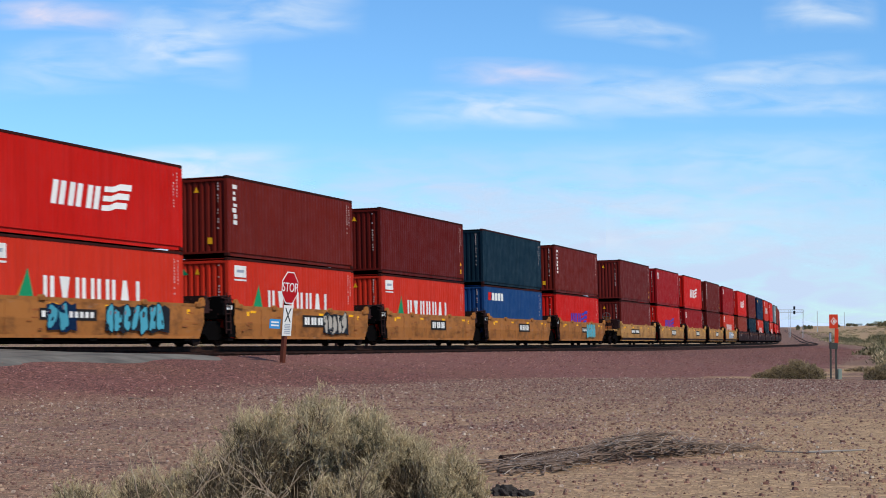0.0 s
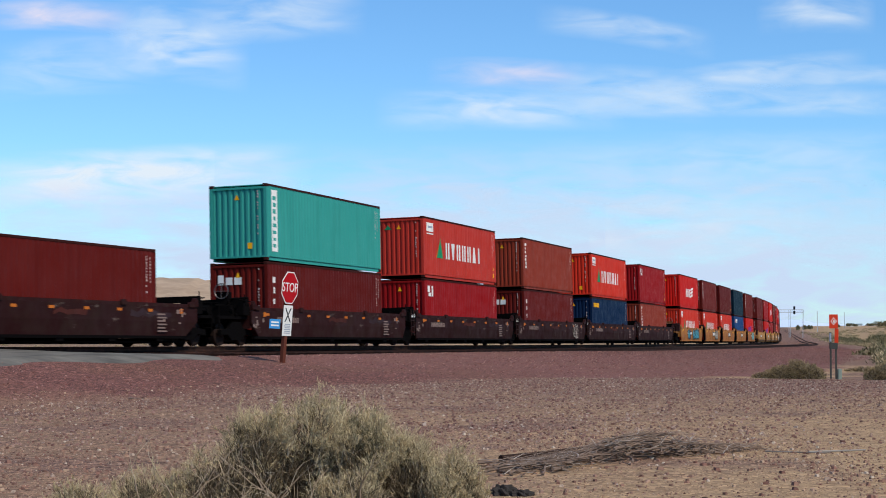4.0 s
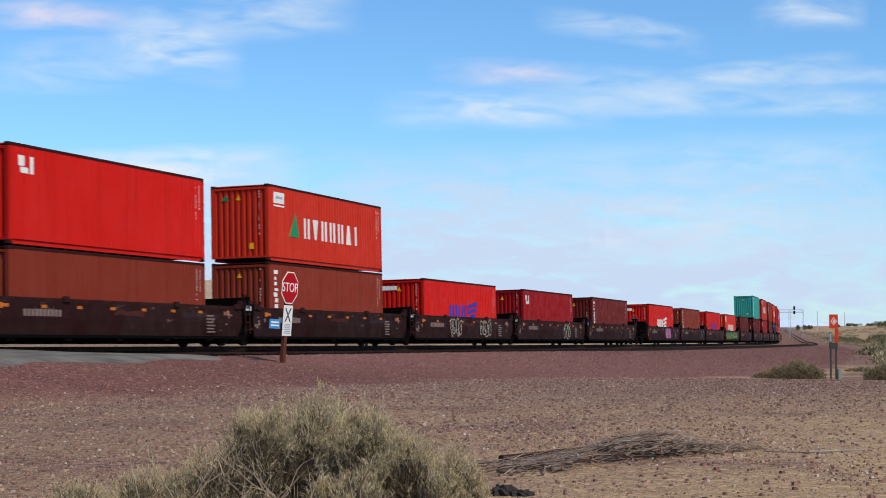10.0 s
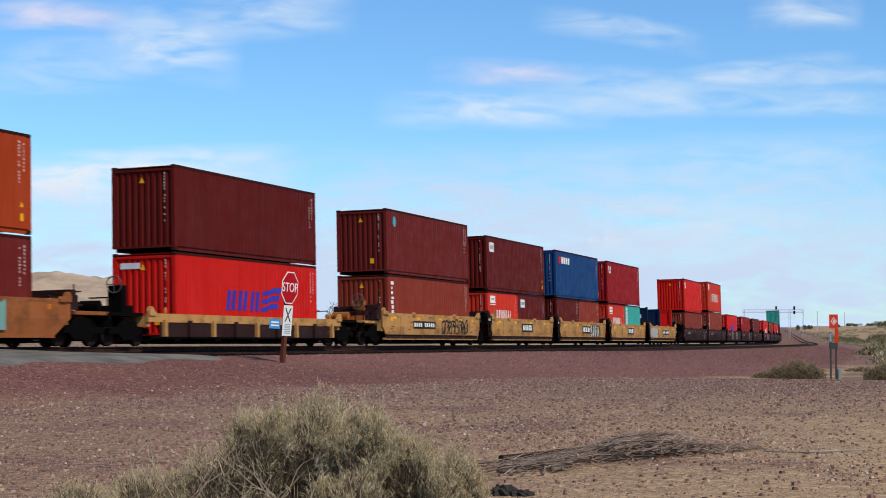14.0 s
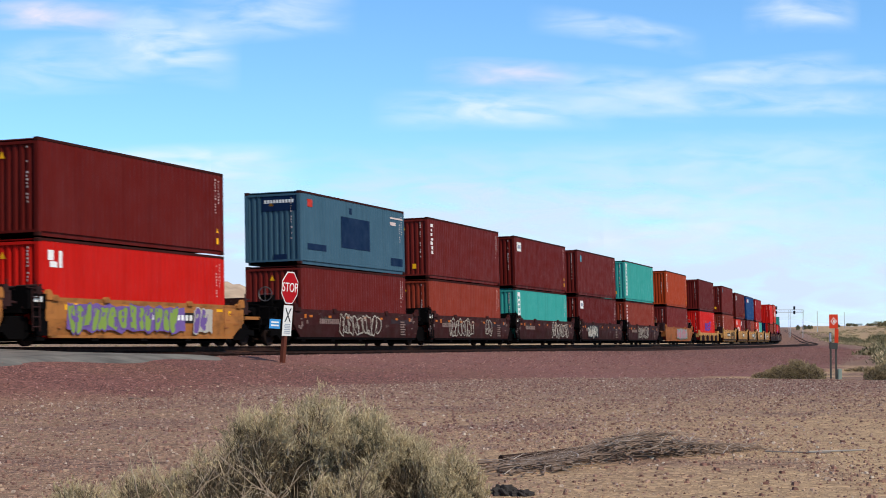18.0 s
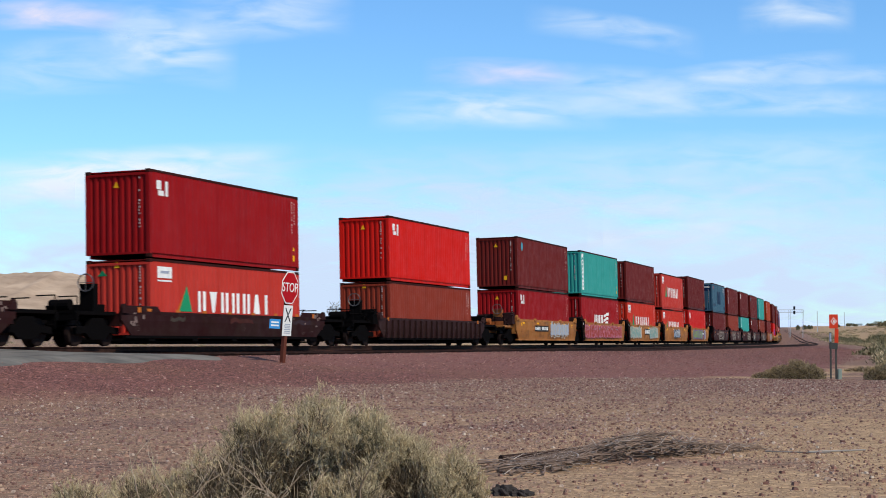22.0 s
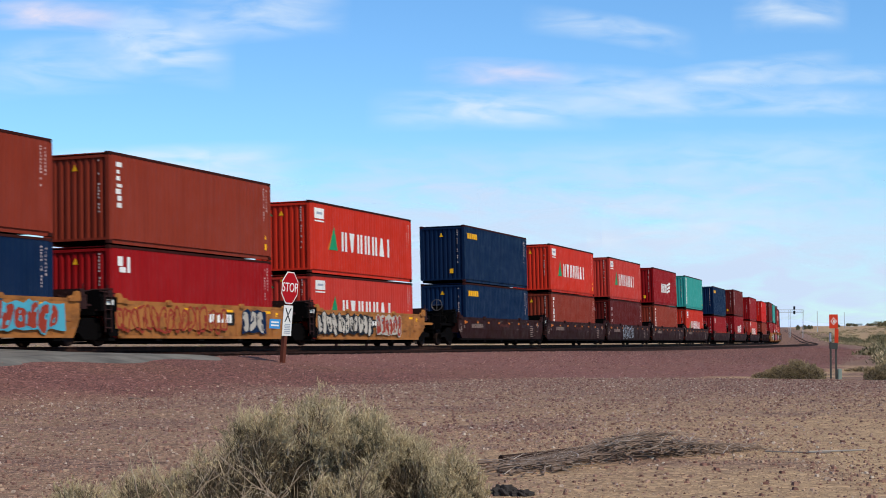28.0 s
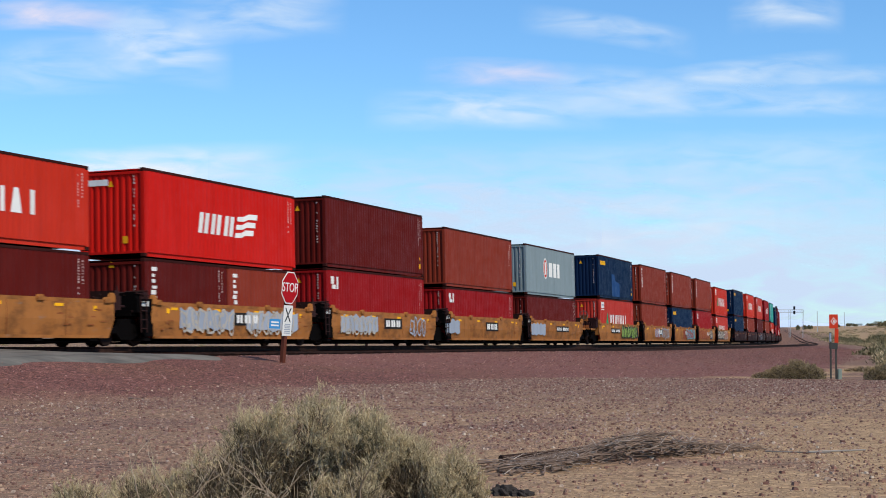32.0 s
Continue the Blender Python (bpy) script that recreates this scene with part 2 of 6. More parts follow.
bal = (1 - smooth(-0.6 * soft_g, soft_g, ge - edge_g)) * smooth(-9, -6, ge) * (1 - 0.8 * smooth(185, 260, gs))
strip = np.interp(gs, [17, 22, 40, 60], [0, 1, 1, 0])
grav = np.interp(gs, [5, 17], [0.5, 1.0]) * (1 - smooth(8.0, 19.0, ge - edge_g)) * smooth(-14, -8, ge) * (1 - strip * (1 - smooth(0.6, 2.4, ge - edge_g)))
grav = grav + 0.5 * (1 - grav) * smooth(0.5, -4.0, gx) * (1 - bal)
for nm, val in (("ballast", bal), ("gravel", grav)):
    at = gm.attributes.new(nm, "FLOAT", "POINT")
    at.data.foreach_set("value", np.append(val, 0.0).astype(np.float32))
gm.polygons.foreach_set("use_smooth", np.ones(len(gm.polygons), bool))

gmat, n, l, b = base_mat("desert_gravel", (0.3, 0.2, 0.15), 0.95)
b.inputs["Specular IOR Level"].default_value = 0.15


def attr(nodes, name):
    a = nodes.new("ShaderNodeAttribute")
    a.attribute_name = name
    return a.outputs["Fac"]


fine = noise_tex(n, l, 9.0, 6, None, "Object", 0.7)
big = noise_tex(n, l, 0.35, 4)
mid_n = noise_tex(n, l, 1.6, 5)
sr = ramp(n, 0.3, 0.72, lin(156, 129, 95), lin(202, 172, 128))
l.new(mid_n, sr.inputs[0])
sand = mixer(n, l, 0.5, sr.outputs[0], mixer(n, l, big, lin(154, 120, 92), lin(202, 172, 126)))
grr = ramp(n, 0.3, 0.7, lin(122, 91, 79), lin(166, 135, 113))
l.new(fine, grr.inputs[0])
brr = ramp(n, 0.3, 0.7, lin(102, 65, 57), lin(150, 105, 93))
l.new(fine, brr.inputs[0])
stain = ramp(n, 0.46, 0.66)
l.new(noise_tex(n, l, 0.22, 6, (1.0, 1.0, 1.0), "Object", 0.62), stain.inputs[0])
brr_col = mixer(n, l, stain.outputs[0], brr.outputs[0], mixer(n, l, 0.45, brr.outputs[0], lin(126, 92, 70)))
# loose stones show as cells of many tints
vor = n.new("ShaderNodeTexVoronoi")
vor.inputs["Scale"].default_value = 16
tcv = n.new("ShaderNodeTexCoord")
l.new(tcv.outputs["Object"], vor.inputs[0])
vor2 = n.new("ShaderNodeTexVoronoi")
vor2.inputs["Scale"].default_value = 47
l.new(tcv.outputs["Object"], vor2.inputs[0])
pick = ramp(n, 0.46, 0.58)
l.new(noise_tex(n, l, 2.3, 5, None, "Object", 0.7), pick.inputs[0])
tints = mixer(n, l, pick.outputs[0], vor2.outputs["Color"], vor.outputs["Color"])
cell = ramp(n, 0.27, 0.76, (0.2, 0.16, 0.15), (1.32, 1.28, 1.22))
for pos_, v_ in ((0.40, 0.52), (0.62, 0.66)):
    cell.color_ramp.elements.new(pos_).color = (v_, v_, v_, 1)
l.new(tints, cell.inputs[0])
patch = n.new("ShaderNodeMath")
patch.operation = "MULTIPLY_ADD"
pr = ramp(n, 0.5, 0.64)
l.new(big, pr.inputs[0])
l.new(pr.outputs[0], patch.inputs[0])
patch.inputs[1].default_value = 0.6
l.new(attr(n, "gravel"), patch.inputs[2])
pc = n.new("ShaderNodeClamp")
l.new(patch.outputs[0], pc.inputs[0])
col = mixer(n, l, pc.outputs[0], sand, grr.outputs[0])
col = mixer(n, l, attr(n, "ballast"), col, brr_col)
rough_k = n.new("ShaderNodeMath")
rough_k.operation = "MULTIPLY_ADD"
rough_k.inputs[1].default_value, rough_k.inputs[2].default_value = 0.45, 0.5
l.new(pc.outputs[0], rough_k.inputs[0])
col = mixer(n, l, rough_k.outputs[0], col, cell.outputs[0], "MULTIPLY")
l.new(col, b.inputs["Base Color"])
bump = n.new("ShaderNodeBump")
bump.inputs["Strength"].default_value, bump.inputs["Distance"].default_value = 0.55, 0.03
l.new(noise_tex(n, l, 11.0, 4, None, "Object", 0.7), bump.inputs["Height"])
l.new(bump.outputs[0], b.inputs["Normal"])
gm.materials.append(gmat)
ground = tagged(new("ground", gm), "desert ground of tan sand, purple gravel and ballast", "ground", kind="structure")


def ground_at(x, y):
    return float(ground_z(np.array([float(x)]), np.array([float(y)]))[0][0])


# ---- the two tracks ----
def sweep(name, e, z_of, profile, s_list):
    """A long piece with the outline profile (sideways, up) along the line."""
    bm = bmesh.new()
    old = None
    for s in s_list:
        a = float(np.interp(s, PS, PH))
        x, y, _ = on_line(s, e)
        z = float(z_of(s))
        row = [bm.verts.new((x + u * math.cos(a), y - u * math.sin(a), z + w)) for u, w in profile]
        if old:
            for i in range(len(row)):
                k = (i + 1) % len(row)
                bm.faces.new((old[i], old[k], row[k], row[i]))
        else:
            bm.faces.new(row)
        old = row
    bm.faces.new(old[::-1])
    return bm


RAIL_OUT = [(-0.07, -0.18), (0.07, -0.18), (0.07, -0.16), (0.012, -0.14), (0.012, -0.05), (0.037, -0.035), (0.037, 0.0),
            (-0.037, 0.0), (-0.037, -0.035), (-0.012, -0.05), (-0.012, -0.14), (-0.07, -0.16)]
S_LIST = [-400, -200, -100] + list(range(-60, 440, 6)) + list(range(440, 1600, 40))
for tr_name, te, tz_of in (("train_track", TRAIN_E, rail_z), ("near_track", NEAR_E, near_z)):
    track = tagged(new(tr_name), "rusty steel rails on timber sleepers in reddish ballast", "railway track", kind="structure")
    for off in (-0.755, 0.755):
        part("rail", sweep("rail", te + off, tz_of, RAIL_OUT, S_LIST), RAIL, track, "rust-brown steel rail")

# sleepers under both tracks, joined
wood, wn2, wl2, wb2 = base_mat("weathered_sleeper_wood", (0.09, 0.065, 0.05), 0.9)
wc = ramp(wn2, 0.3, 0.7, (0.05, 0.036, 0.03), (0.15, 0.115, 0.09))
wl2.new(noise_tex(wn2, wl2, 4.0, 5), wc.inputs[0])
wl2.new(wc.outputs[0], wb2.inputs["Base Color"])
vs, fs = [], []
for te, tz_of in ((TRAIN_E, rail_z), (NEAR_E, near_z)):
    for k in range(-60, 520):
        s = k * 0.56 - 10
        a = float(np.interp(s, PS, PH))
        x, y, _ = on_line(s, te)
        z = float(tz_of(s))
        o = len(vs)
        for w in (-0.40, -0.21 if te < 0 else -0.086 - 0.12 * float(smooth(40, 80, np.array(s)))):
            for u, v in ((-1.3, -0.12), (1.3, -0.12), (1.3, 0.12), (-1.3, 0.12)):
                vs.append((x + u * math.cos(a) + v * math.sin(a), y - u * math.sin(a) + v * math.cos(a), z + w))
        fs += [(o + 4, o + 5, o + 6, o + 7), (o, o + 1, o + 5, o + 4), (o + 1, o + 2, o + 6, o + 5),
               (o + 2, o + 3, o + 7, o + 6), (o + 3, o, o + 4, o + 7)]
tm = bpy.data.meshes.new("sleepers")
tm.from_pydata(vs, [], fs)
tm.materials.append(wood)
tagged(new("sleepers", tm), "weathered timber sleepers half buried in ballast", "sleepers", kind="stuff")

# paved crossing pad over the empty track, level with its rails
pave, n, l, b = base_mat("worn_asphalt", (0.16, 0.16, 0.15), 0.9)
ar = ramp(n, 0.3, 0.7, lin(84, 81, 75), lin(122, 117, 107))
l.new(noise_tex(n, l, 1.2, 6), ar.inputs[0])
l.new(ar.outputs[0], b.inputs["Base Color"])
bm = bmesh.new()
E_ROW = [0.2, 0.5, 1.4, 2.3, 2.9, 4.0, 5.1, 6.0, 6.9, 7.6, 8.2, 8.8, 9.5]
old = None
for k in range(0, 65):
    s = 1.6 + k * 0.3
    taper = float(smooth(17.4, 20.6, np.array(s)))
    row = []
    for e_full in E_ROW:
        e = e_full
        rise = float(smooth(4.8, 0.6, np.array(e)))
        top = float(near_z(s)) * (1 - rise) + float(rail_z(s)) * rise - 0.02 * rise + 0.02 - 0.012 * max(0.0, e - 6.0) + 0.012 * math.sin(s * 1.7 + e)
        x, y, _ = on_line(s, e)
        g = ground_at(x, y)
        drop = float(smooth(7.1, 8.7, np.array(e_full + 0.15 * math.sin(s * 1.3)))) + float(smooth(0.5, 0.2, np.array(e)))
        out = min(1.0, drop + taper)
        row.append(bm.verts.new((x, y, top * (1 - out) + (g - 0.05) * out)))
    if old:
        for i in range(len(row) - 1):
            bm.faces.new((old[i], old[i + 1], row[i + 1], row[i]))
    old = row
for f in bm.faces:
    f.smooth = True
single("road", bm, pave, "worn grey asphalt crossing ramp over the empty track", "road", "structure")


# ---- freight containers ----
CW = 2.39
L40, L20, HIGH, LOW = 11.67, 5.81, 2.887, 2.582
SHARED = {}


def shared(key, make):
    """One mesh for all alike pieces."""
    if key not in SHARED:
        bm = bmesh.new()
        make(bm)
        SHARED[key] = mesh_of(bm, key[0])
    return SHARED[key]


def corrugated(bm, length, z0, z1, pitch, depth):
    """A ribbed sheet along x, its outer face at y = 0, its ribs sunk inwards (+y)."""
    ribs = max(3, round(length / pitch))
    step = length / ribs
    pts = [(-length / 2, 0.0)]
    for i in range(ribs):
        x = -length / 2 + i * step
        pts += [(x + 0.28 * step, 0.0), (x + 0.42 * step, depth), (x + 0.74 * step, depth), (x + 0.88 * step, 0.0)]
    pts.append((length / 2, 0.0))
    lo = [bm.verts.new((x, y, z0)) for x, y in pts]
    hi = [bm.verts.new((x, y, z1)) for x, y in pts]
    lo2 = [bm.verts.new((x, 0.06, z0)) for x in (-length / 2, length / 2)]
    hi2 = [bm.verts.new((x, 0.06, z1)) for x in (-length / 2, length / 2)]
    for i in range(len(pts) - 1):
        bm.faces.new((lo[i], lo[i + 1], hi[i + 1], hi[i]))
    bm.faces.new((lo2[1], lo2[0], hi2[0], hi2[1]))
    bm.faces.new((lo[0], hi[0], hi2[0], lo2[0]))
    bm.faces.new((lo[-1], lo2[1], hi2[1], hi[-1]))


def castings(bm):
    box(bm, -0.089, 0.089, -0.081, 0.081, -0.059, 0.059)
    bmesh.ops.bevel(bm, geom=list(bm.edges), offset=0.012, segments=1, affect="EDGES")


def end_ring(bm, height):
    """The welded frame of one end: two posts, header and sill in one piece."""
    o = [(-CW / 2 + 0.004, 0.118), (CW / 2 - 0.004, 0.118), (CW / 2 - 0.004, height - 0.118), (-CW / 2 + 0.004, height - 0.118)]
    i = [(-CW / 2 + 0.13, 0.19), (CW / 2 - 0.13, 0.19), (CW / 2 - 0.13, height - 0.19), (-CW / 2 + 0.13, height - 0.19)]
    out, inn = [[[bm.verts.new((x, y, z)) for y, z in q] for x in (-0.075, 0.075)] for q in (o, i)]
    for k in range(4):
        j = (k + 1) % 4
        bm.faces.new((out[0][k], out[0][j], out[1][j], out[1][k]))
        bm.faces.new((inn[0][k], inn[1][k], inn[1][j], inn[0][j]))
        for q in (0, 1):
            bm.faces.new((out[q][k], inn[q][k], inn[q][j], out[q][j]))


def container(length, height, colour, label):
    """A steel box container on its own feet: x forward, origin at the middle of its underside."""
    p = PAINT[colour]
    c = tagged(new("freight_container"), label, "container", "containers on the train")
    hl, hw = length / 2, CW / 2
    side = shared(("side_panel", length, height), lambda bm: corrugated(bm, length - 0.26, 0.15, height - 0.075, 0.278, 0.012))
    end = shared(("end_panel", height), lambda bm: corrugated(bm, CW - 0.26, 0.16, height - 0.10, 0.25, 0.045))
    for sgn in (-1, 1):
        o = part("side_panel", side, p, c)
        o.matrix_basis = pose(0, sgn * (hw - 0.012), 0, 0, 0, 0 if sgn < 0 else 180)
        o = part("end_panel", end, p, c)
        o.matrix_basis = pose(sgn * (hl - 0.03), 0, 0, 0, 0, 90 if sgn > 0 else -90)
        rail = shared(("top_rail", length), lambda bm: box(bm, -hl + 0.17, hl - 0.17, -0.04, 0.04, -0.075, 0.0))
        part("top_rail", rail, DARK_TRIM, c, "dark top rail").matrix_basis = pose(0, sgn * (hw - 0.04), height - 0.004)
        rail = shared(("bottom_rail", length), lambda bm: box(bm, -hl + 0.17, hl - 0.17, -0.035, 0.035, 0.0, 0.15))
        part("bottom_rail", rail, p, c).matrix_basis = pose(0, sgn * (hw - 0.095), 0.012)
        fr = shared(("end_frame", height), lambda bm: end_ring(bm, height))
        part("end_frame", fr, p, c).matrix_basis = pose(sgn * (hl - 0.08), 0, 0)
        for s2 in (-1, 1):
            for z in (0.059, height - 0.059)[0 if sgn < 0 else 1:]:
                cast = shared(("corner_casting",), castings)
                part("corner_casting", cast, DARK_TRIM, c).matrix_basis = pose(s2 * (hl - 0.089), sgn * (hw - 0.081), z)
    roof = shared(("roof", length), lambda bm: box(bm, -hl + 0.1, hl - 0.1, -hw + 0.06, hw - 0.06, -0.05, -0.02))
    part("roof", roof, p, c).matrix_basis = pose(0, 0, height)
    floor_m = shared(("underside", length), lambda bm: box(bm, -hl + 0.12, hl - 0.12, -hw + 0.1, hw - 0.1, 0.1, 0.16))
    part("underside", floor_m, GREASE_SHADE, c)
    return c


def flat_shape(key, outlines):
    """Thin shapes that lie on a side: outlines in (x, z), 4 mm thick, their back at y = 0."""
    def make(bm):
        for pts in outlines:
            plate(bm, pts, -0.004, 0.0)
    return shared(key, make)


def rect(x0, x1, z0, z1, skew=0.0):
    return [(x0, z0), (x1, z0), (x1 + skew, z1), (x0 + skew, z1)]


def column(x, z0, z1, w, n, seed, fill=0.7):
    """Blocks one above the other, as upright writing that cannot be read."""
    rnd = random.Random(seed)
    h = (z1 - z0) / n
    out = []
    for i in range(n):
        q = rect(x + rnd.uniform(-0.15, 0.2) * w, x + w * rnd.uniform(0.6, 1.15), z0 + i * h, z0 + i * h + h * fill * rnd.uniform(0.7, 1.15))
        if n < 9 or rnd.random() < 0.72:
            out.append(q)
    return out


def mark(c, name, mesh, material, length, label=""):
    """Puts a flat shape on the camera's side; x counts from the container's rear end."""
    o = part(name, mesh, material, c, label)
    o.matrix_basis = pose(-length / 2, -CW / 2 + 0.009, 0)
    if name in ("logo", "wave_logo"):
        o["kind"] = "stuff"
    return o


def end_mark(c, name, mesh, material, length, label=""):
    """The same on the rear end; x counts from the far edge to the camera's edge."""
    o = part(name, mesh, material, c, label)
    o.matrix_basis = pose(-length / 2 + 0.027, CW / 2, 0, 0, 0, -90)
    return o


def stencils(c, height, length, seed):
    """Rows of small bars for the numbers and notes at both ends."""
    k = length - 0.62
    out = column(k, height * 0.5, height * 0.93, 0.055, 13, seed, 0.6) + column(k + 0.24, height * 0.62, height * 0.92, 0.045, 8, seed + 1, 0.6)
    mark(c, "stencil", flat_shape(("stencil", round(height, 2), round(length), seed), out), PALE, length)["kind"] = "stuff"
    ez = column(1.98, height * 0.34, height * 0.93, 0.055, 16, seed + 2, 0.6)
    end_mark(c, "stencil", flat_shape(("end_bars", round(height, 2), seed), ez), PALE, length)["kind"] = "stuff"
    if seed % 3 == 0:
        mark(c, "decal", flat_shape(("decal", round(length), seed % 3), [rect(k + 0.07, k + 0.22, 0.36, 0.58), [(k + 0.06, 0.76), (k + 0.22, 0.76), (k + 0.14, 0.92)]]), YELLOW, length, "yellow decal")["kind"] = "stuff"
    if seed % 2:
        end_mark(c, "decal", flat_shape(("end_decal", 0), [rect(1.58, 1.76, 0.45, 0.68)]), YELLOW, length, "yellow decal")
    end_mark(c, "decal", flat_shape(("end_decal", 1), [[(1.05, height * 0.8), (1.25, height * 0.8), (1.15, height * 0.87)]]), YELLOW, length, "small yellow triangle")


def brand(c, style, height, length):
    """Ships' line and owners' marks, as plain shapes in their colours."""
    f = height / HIGH
    if style == "word":      # green triangle and seven pale upright blocks
        u = length / L40
        tri = [[(1.95 * u, 1.0 * f), (2.85 * u, 1.0 * f), (2.5 * u, 1.98 * f)]]
        mark(c, "logo_triangle", flat_shape(("logo_triangle", round(f, 2), round(length)), tri), GREEN, length, "green triangle mark")
        sliver = [[(1.78 * u, 1.0 * f), (1.93 * u, 1.0 * f), (2.36 * u, 1.75 * f)]]
        mark(c, "logo_sliver", flat_shape(("logo_sliver", round(f, 2), round(length)), sliver), ORANGE_DECAL, length, "thin orange sliver")
        blocks = []
        for i, (a0, a1, b0, b1) in enumerate(((0, 0.19, 0, 0.19), (0.18, 0.36, 0, 0.54), (0, 0.2, 0, 0.2), (0, 0.19, 0, 0.19), (0, 0.2, 0, 0.2), (0, 0.54, 0.16, 0.38), (0.1, 0.32, 0.1, 0.32))):
            x = 3.3 + i * 0.86
            blocks.append([((x + a0) * u, 1.0 * f), ((x + a1) * u, 1.0 * f), ((x + b1) * u, 1.8 * f), ((x + b0) * u, 1.8 * f)])
            if i in (0, 2, 3, 4):
                blocks.append(rect((x + 0.36) * u, (x + 0.56) * u, 1.0 * f, 1.8 * f))
        mark(c, "logo", flat_shape(("logo_word", round(f, 2), round(length)), blocks), WHITE, length, "row of white upright blocks")
        mark(c, "plate", flat_shape(("plate", round(f, 2)), [rect(0.5, 1.45, 2.2 * f, 2.62 * f)]), WHITE, length, "white owner's plate")
        mark(c, "plate_mark", flat_shape(("plate_mark", round(f, 2)), [[(x, z + (0.0)) for x, z in rect(0.68, 1.24, 2.37 * f, 2.47 * f, 0.05)]]), GREY_PATCH, length).location.y -= 0.004
        mark(c, "plate_note", flat_shape(("plate_note", round(f, 2)), [rect(0.5, 1.45, 2.07 * f, 2.13 * f)]), WHITE, length)
        end_mark(c, "logo_triangle", flat_shape(("end_triangle", round(f, 2)), [[(0.42, 2.3 * f), (0.78, 2.3 * f), (0.62, 2.52 * f)]]), GREEN, length, "small green triangle")
    elif style in ("wave", "wave_blue"):      # three slanted blocks and three waves
        m = WHITE if style == "wave" else BLUE_INK
        bl = []
        for x in (3.7, 4.62, 5.62):
            bl.append(rect(x, x + 0.28, 1.0, 1.72, 0.17))
            bl.append(rect(x + 0.42, x + 0.7, 1.0, 1.72, 0.17))
        mark(c, "logo", flat_shape(("slanted_blocks",), bl), m, length, "slanted blocks in pairs")
        wv = []
        for k in range(3):
            z = 0.98 + k * 0.3
            wv.append([(6.5 + 0.1 * k, z), (7.0 + 0.12 * k, z + 0.02), (7.35 + 0.14 * k, z + 0.12), (8.0 + 0.16 * k, z + 0.14),
                       (8.05 + 0.16 * k, z + 0.34), (7.4 + 0.14 * k, z + 0.32), (7.0 + 0.12 * k, z + 0.2), (6.54 + 0.1 * k, z + 0.17)])
        mark(c, "wave_logo", flat_shape(("logo_waves",), wv), m, length, "three wavy stripes")
        end_mark(c, "plate", flat_shape(("end_plate",), [rect(0.3, 1.05, 2.36, 2.56)]), WHITE, length, "white owner's plate")
    elif style == "corner":      # small white blocks high at the rear corner
        mark(c, "logo", flat_shape(("corner_blocks", round(f, 2)), [rect(0.5, 0.8, 2.25 * f, 2.55 * f), rect(0.6, 0.98, 2.05 * f, 2.22 * f), rect(1.08, 1.26, 2.05 * f, 2.55 * f)]), WHITE, length, "white blocks at the corner")
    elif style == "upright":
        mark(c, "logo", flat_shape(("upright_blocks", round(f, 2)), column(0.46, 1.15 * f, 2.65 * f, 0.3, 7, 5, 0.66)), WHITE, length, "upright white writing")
    elif style == "strip":       # tall white strip with dark marks
        mark(c, "strip", flat_shape(("strip", round(f, 2)), [rect(0.45, 0.95, 0.35 * f, 2.68 * f)]), WHITE, length, "tall white strip")
        mark(c, "strip_mark", flat_shape(("strip_mark", round(f, 2)), column(0.56, 0.5 * f, 2.55 * f, 0.26, 8, 3, 0.6)), PAINT["teal"], length).location.y -= 0.004
    elif style == "yellow":
        mark(c, "logo", flat_shape(("yellow_blocks", round(f, 2)), [rect(0.55 + i * 0.34, 0.83 + i * 0.34, 2.22 * f, 2.5 * f) for i in range(5)]), YELLOW, length, "yellow blocks")
    elif style == "square":
        mark(c, "logo_square", flat_shape(("logo_square", round(f, 2)), [rect(0.75, 1.3, 2.1 * f, 2.52 * f, 0.1)]), PAINT["red"], length, "red square")
        mark(c, "logo", flat_shape(("square_blocks", round(f, 2)), [rect(1.5 + i * 0.55, 1.92 + i * 0.55, 2.1 * f, 2.5 * f) for i in range(4)]), WHITE, length, "white blocks")
    elif style == "disc":
        ring = [(4.35 + 0.48 * math.cos(a), 1.62 + 0.62 * math.sin(a)) for a in (math.pi * 2 * i / 20 for i in range(20))]
        mark(c, "logo_disc", flat_shape(("logo_disc",), [ring]), WHITE, length, "white disc with a red edge")
        inner = [(4.35 + 0.4 * math.cos(a), 1.62 + 0.52 * math.sin(a)) for a in (math.pi * 2 * i / 20 for i in range(20))]
        mark(c, "disc_face", flat_shape(("disc_face",), [inner]), PAINT["orange"], length).location.y -= 0.004
        mark(c, "disc_mark", flat_shape(("disc_mark",), [rect(4.12, 4.5, 1.25, 2.0, 0.08)]), WHITE, length).location.y -= 0.008
        mark(c, "logo", flat_shape(("disc_blocks",), [rect(5.2, 5.95, 1.15, 2.0), rect(6.25, 6.95, 1.15, 2.0), rect(7.2, 7.75, 1.15, 2.0)]), WHITE, length, "white blocks")
    elif style == "end_word":
        end_mark(c, "logo", flat_shape(("end_word",), [rect(0.32, 0.56, 2.05, 2.42), rect(0.65, 0.92, 2.05, 2.33), rect(1.0, 1.3, 2.05, 2.33)]), WHITE, length, "white blocks on the end")
        mark(c, "logo", flat_shape(("upright_blocks", 0.8), column(0.46, 0.9, 2.5, 0.26, 4, 8, 0.6)), WHITE, length, "white upright blocks")
    elif style == "dot":
        disc = [(1.05 + 0.2 * math.cos(a), 2.35 * f + 0.24 * math.sin(a)) for a in (math.pi * 2 * i / 14 for i in range(14))]
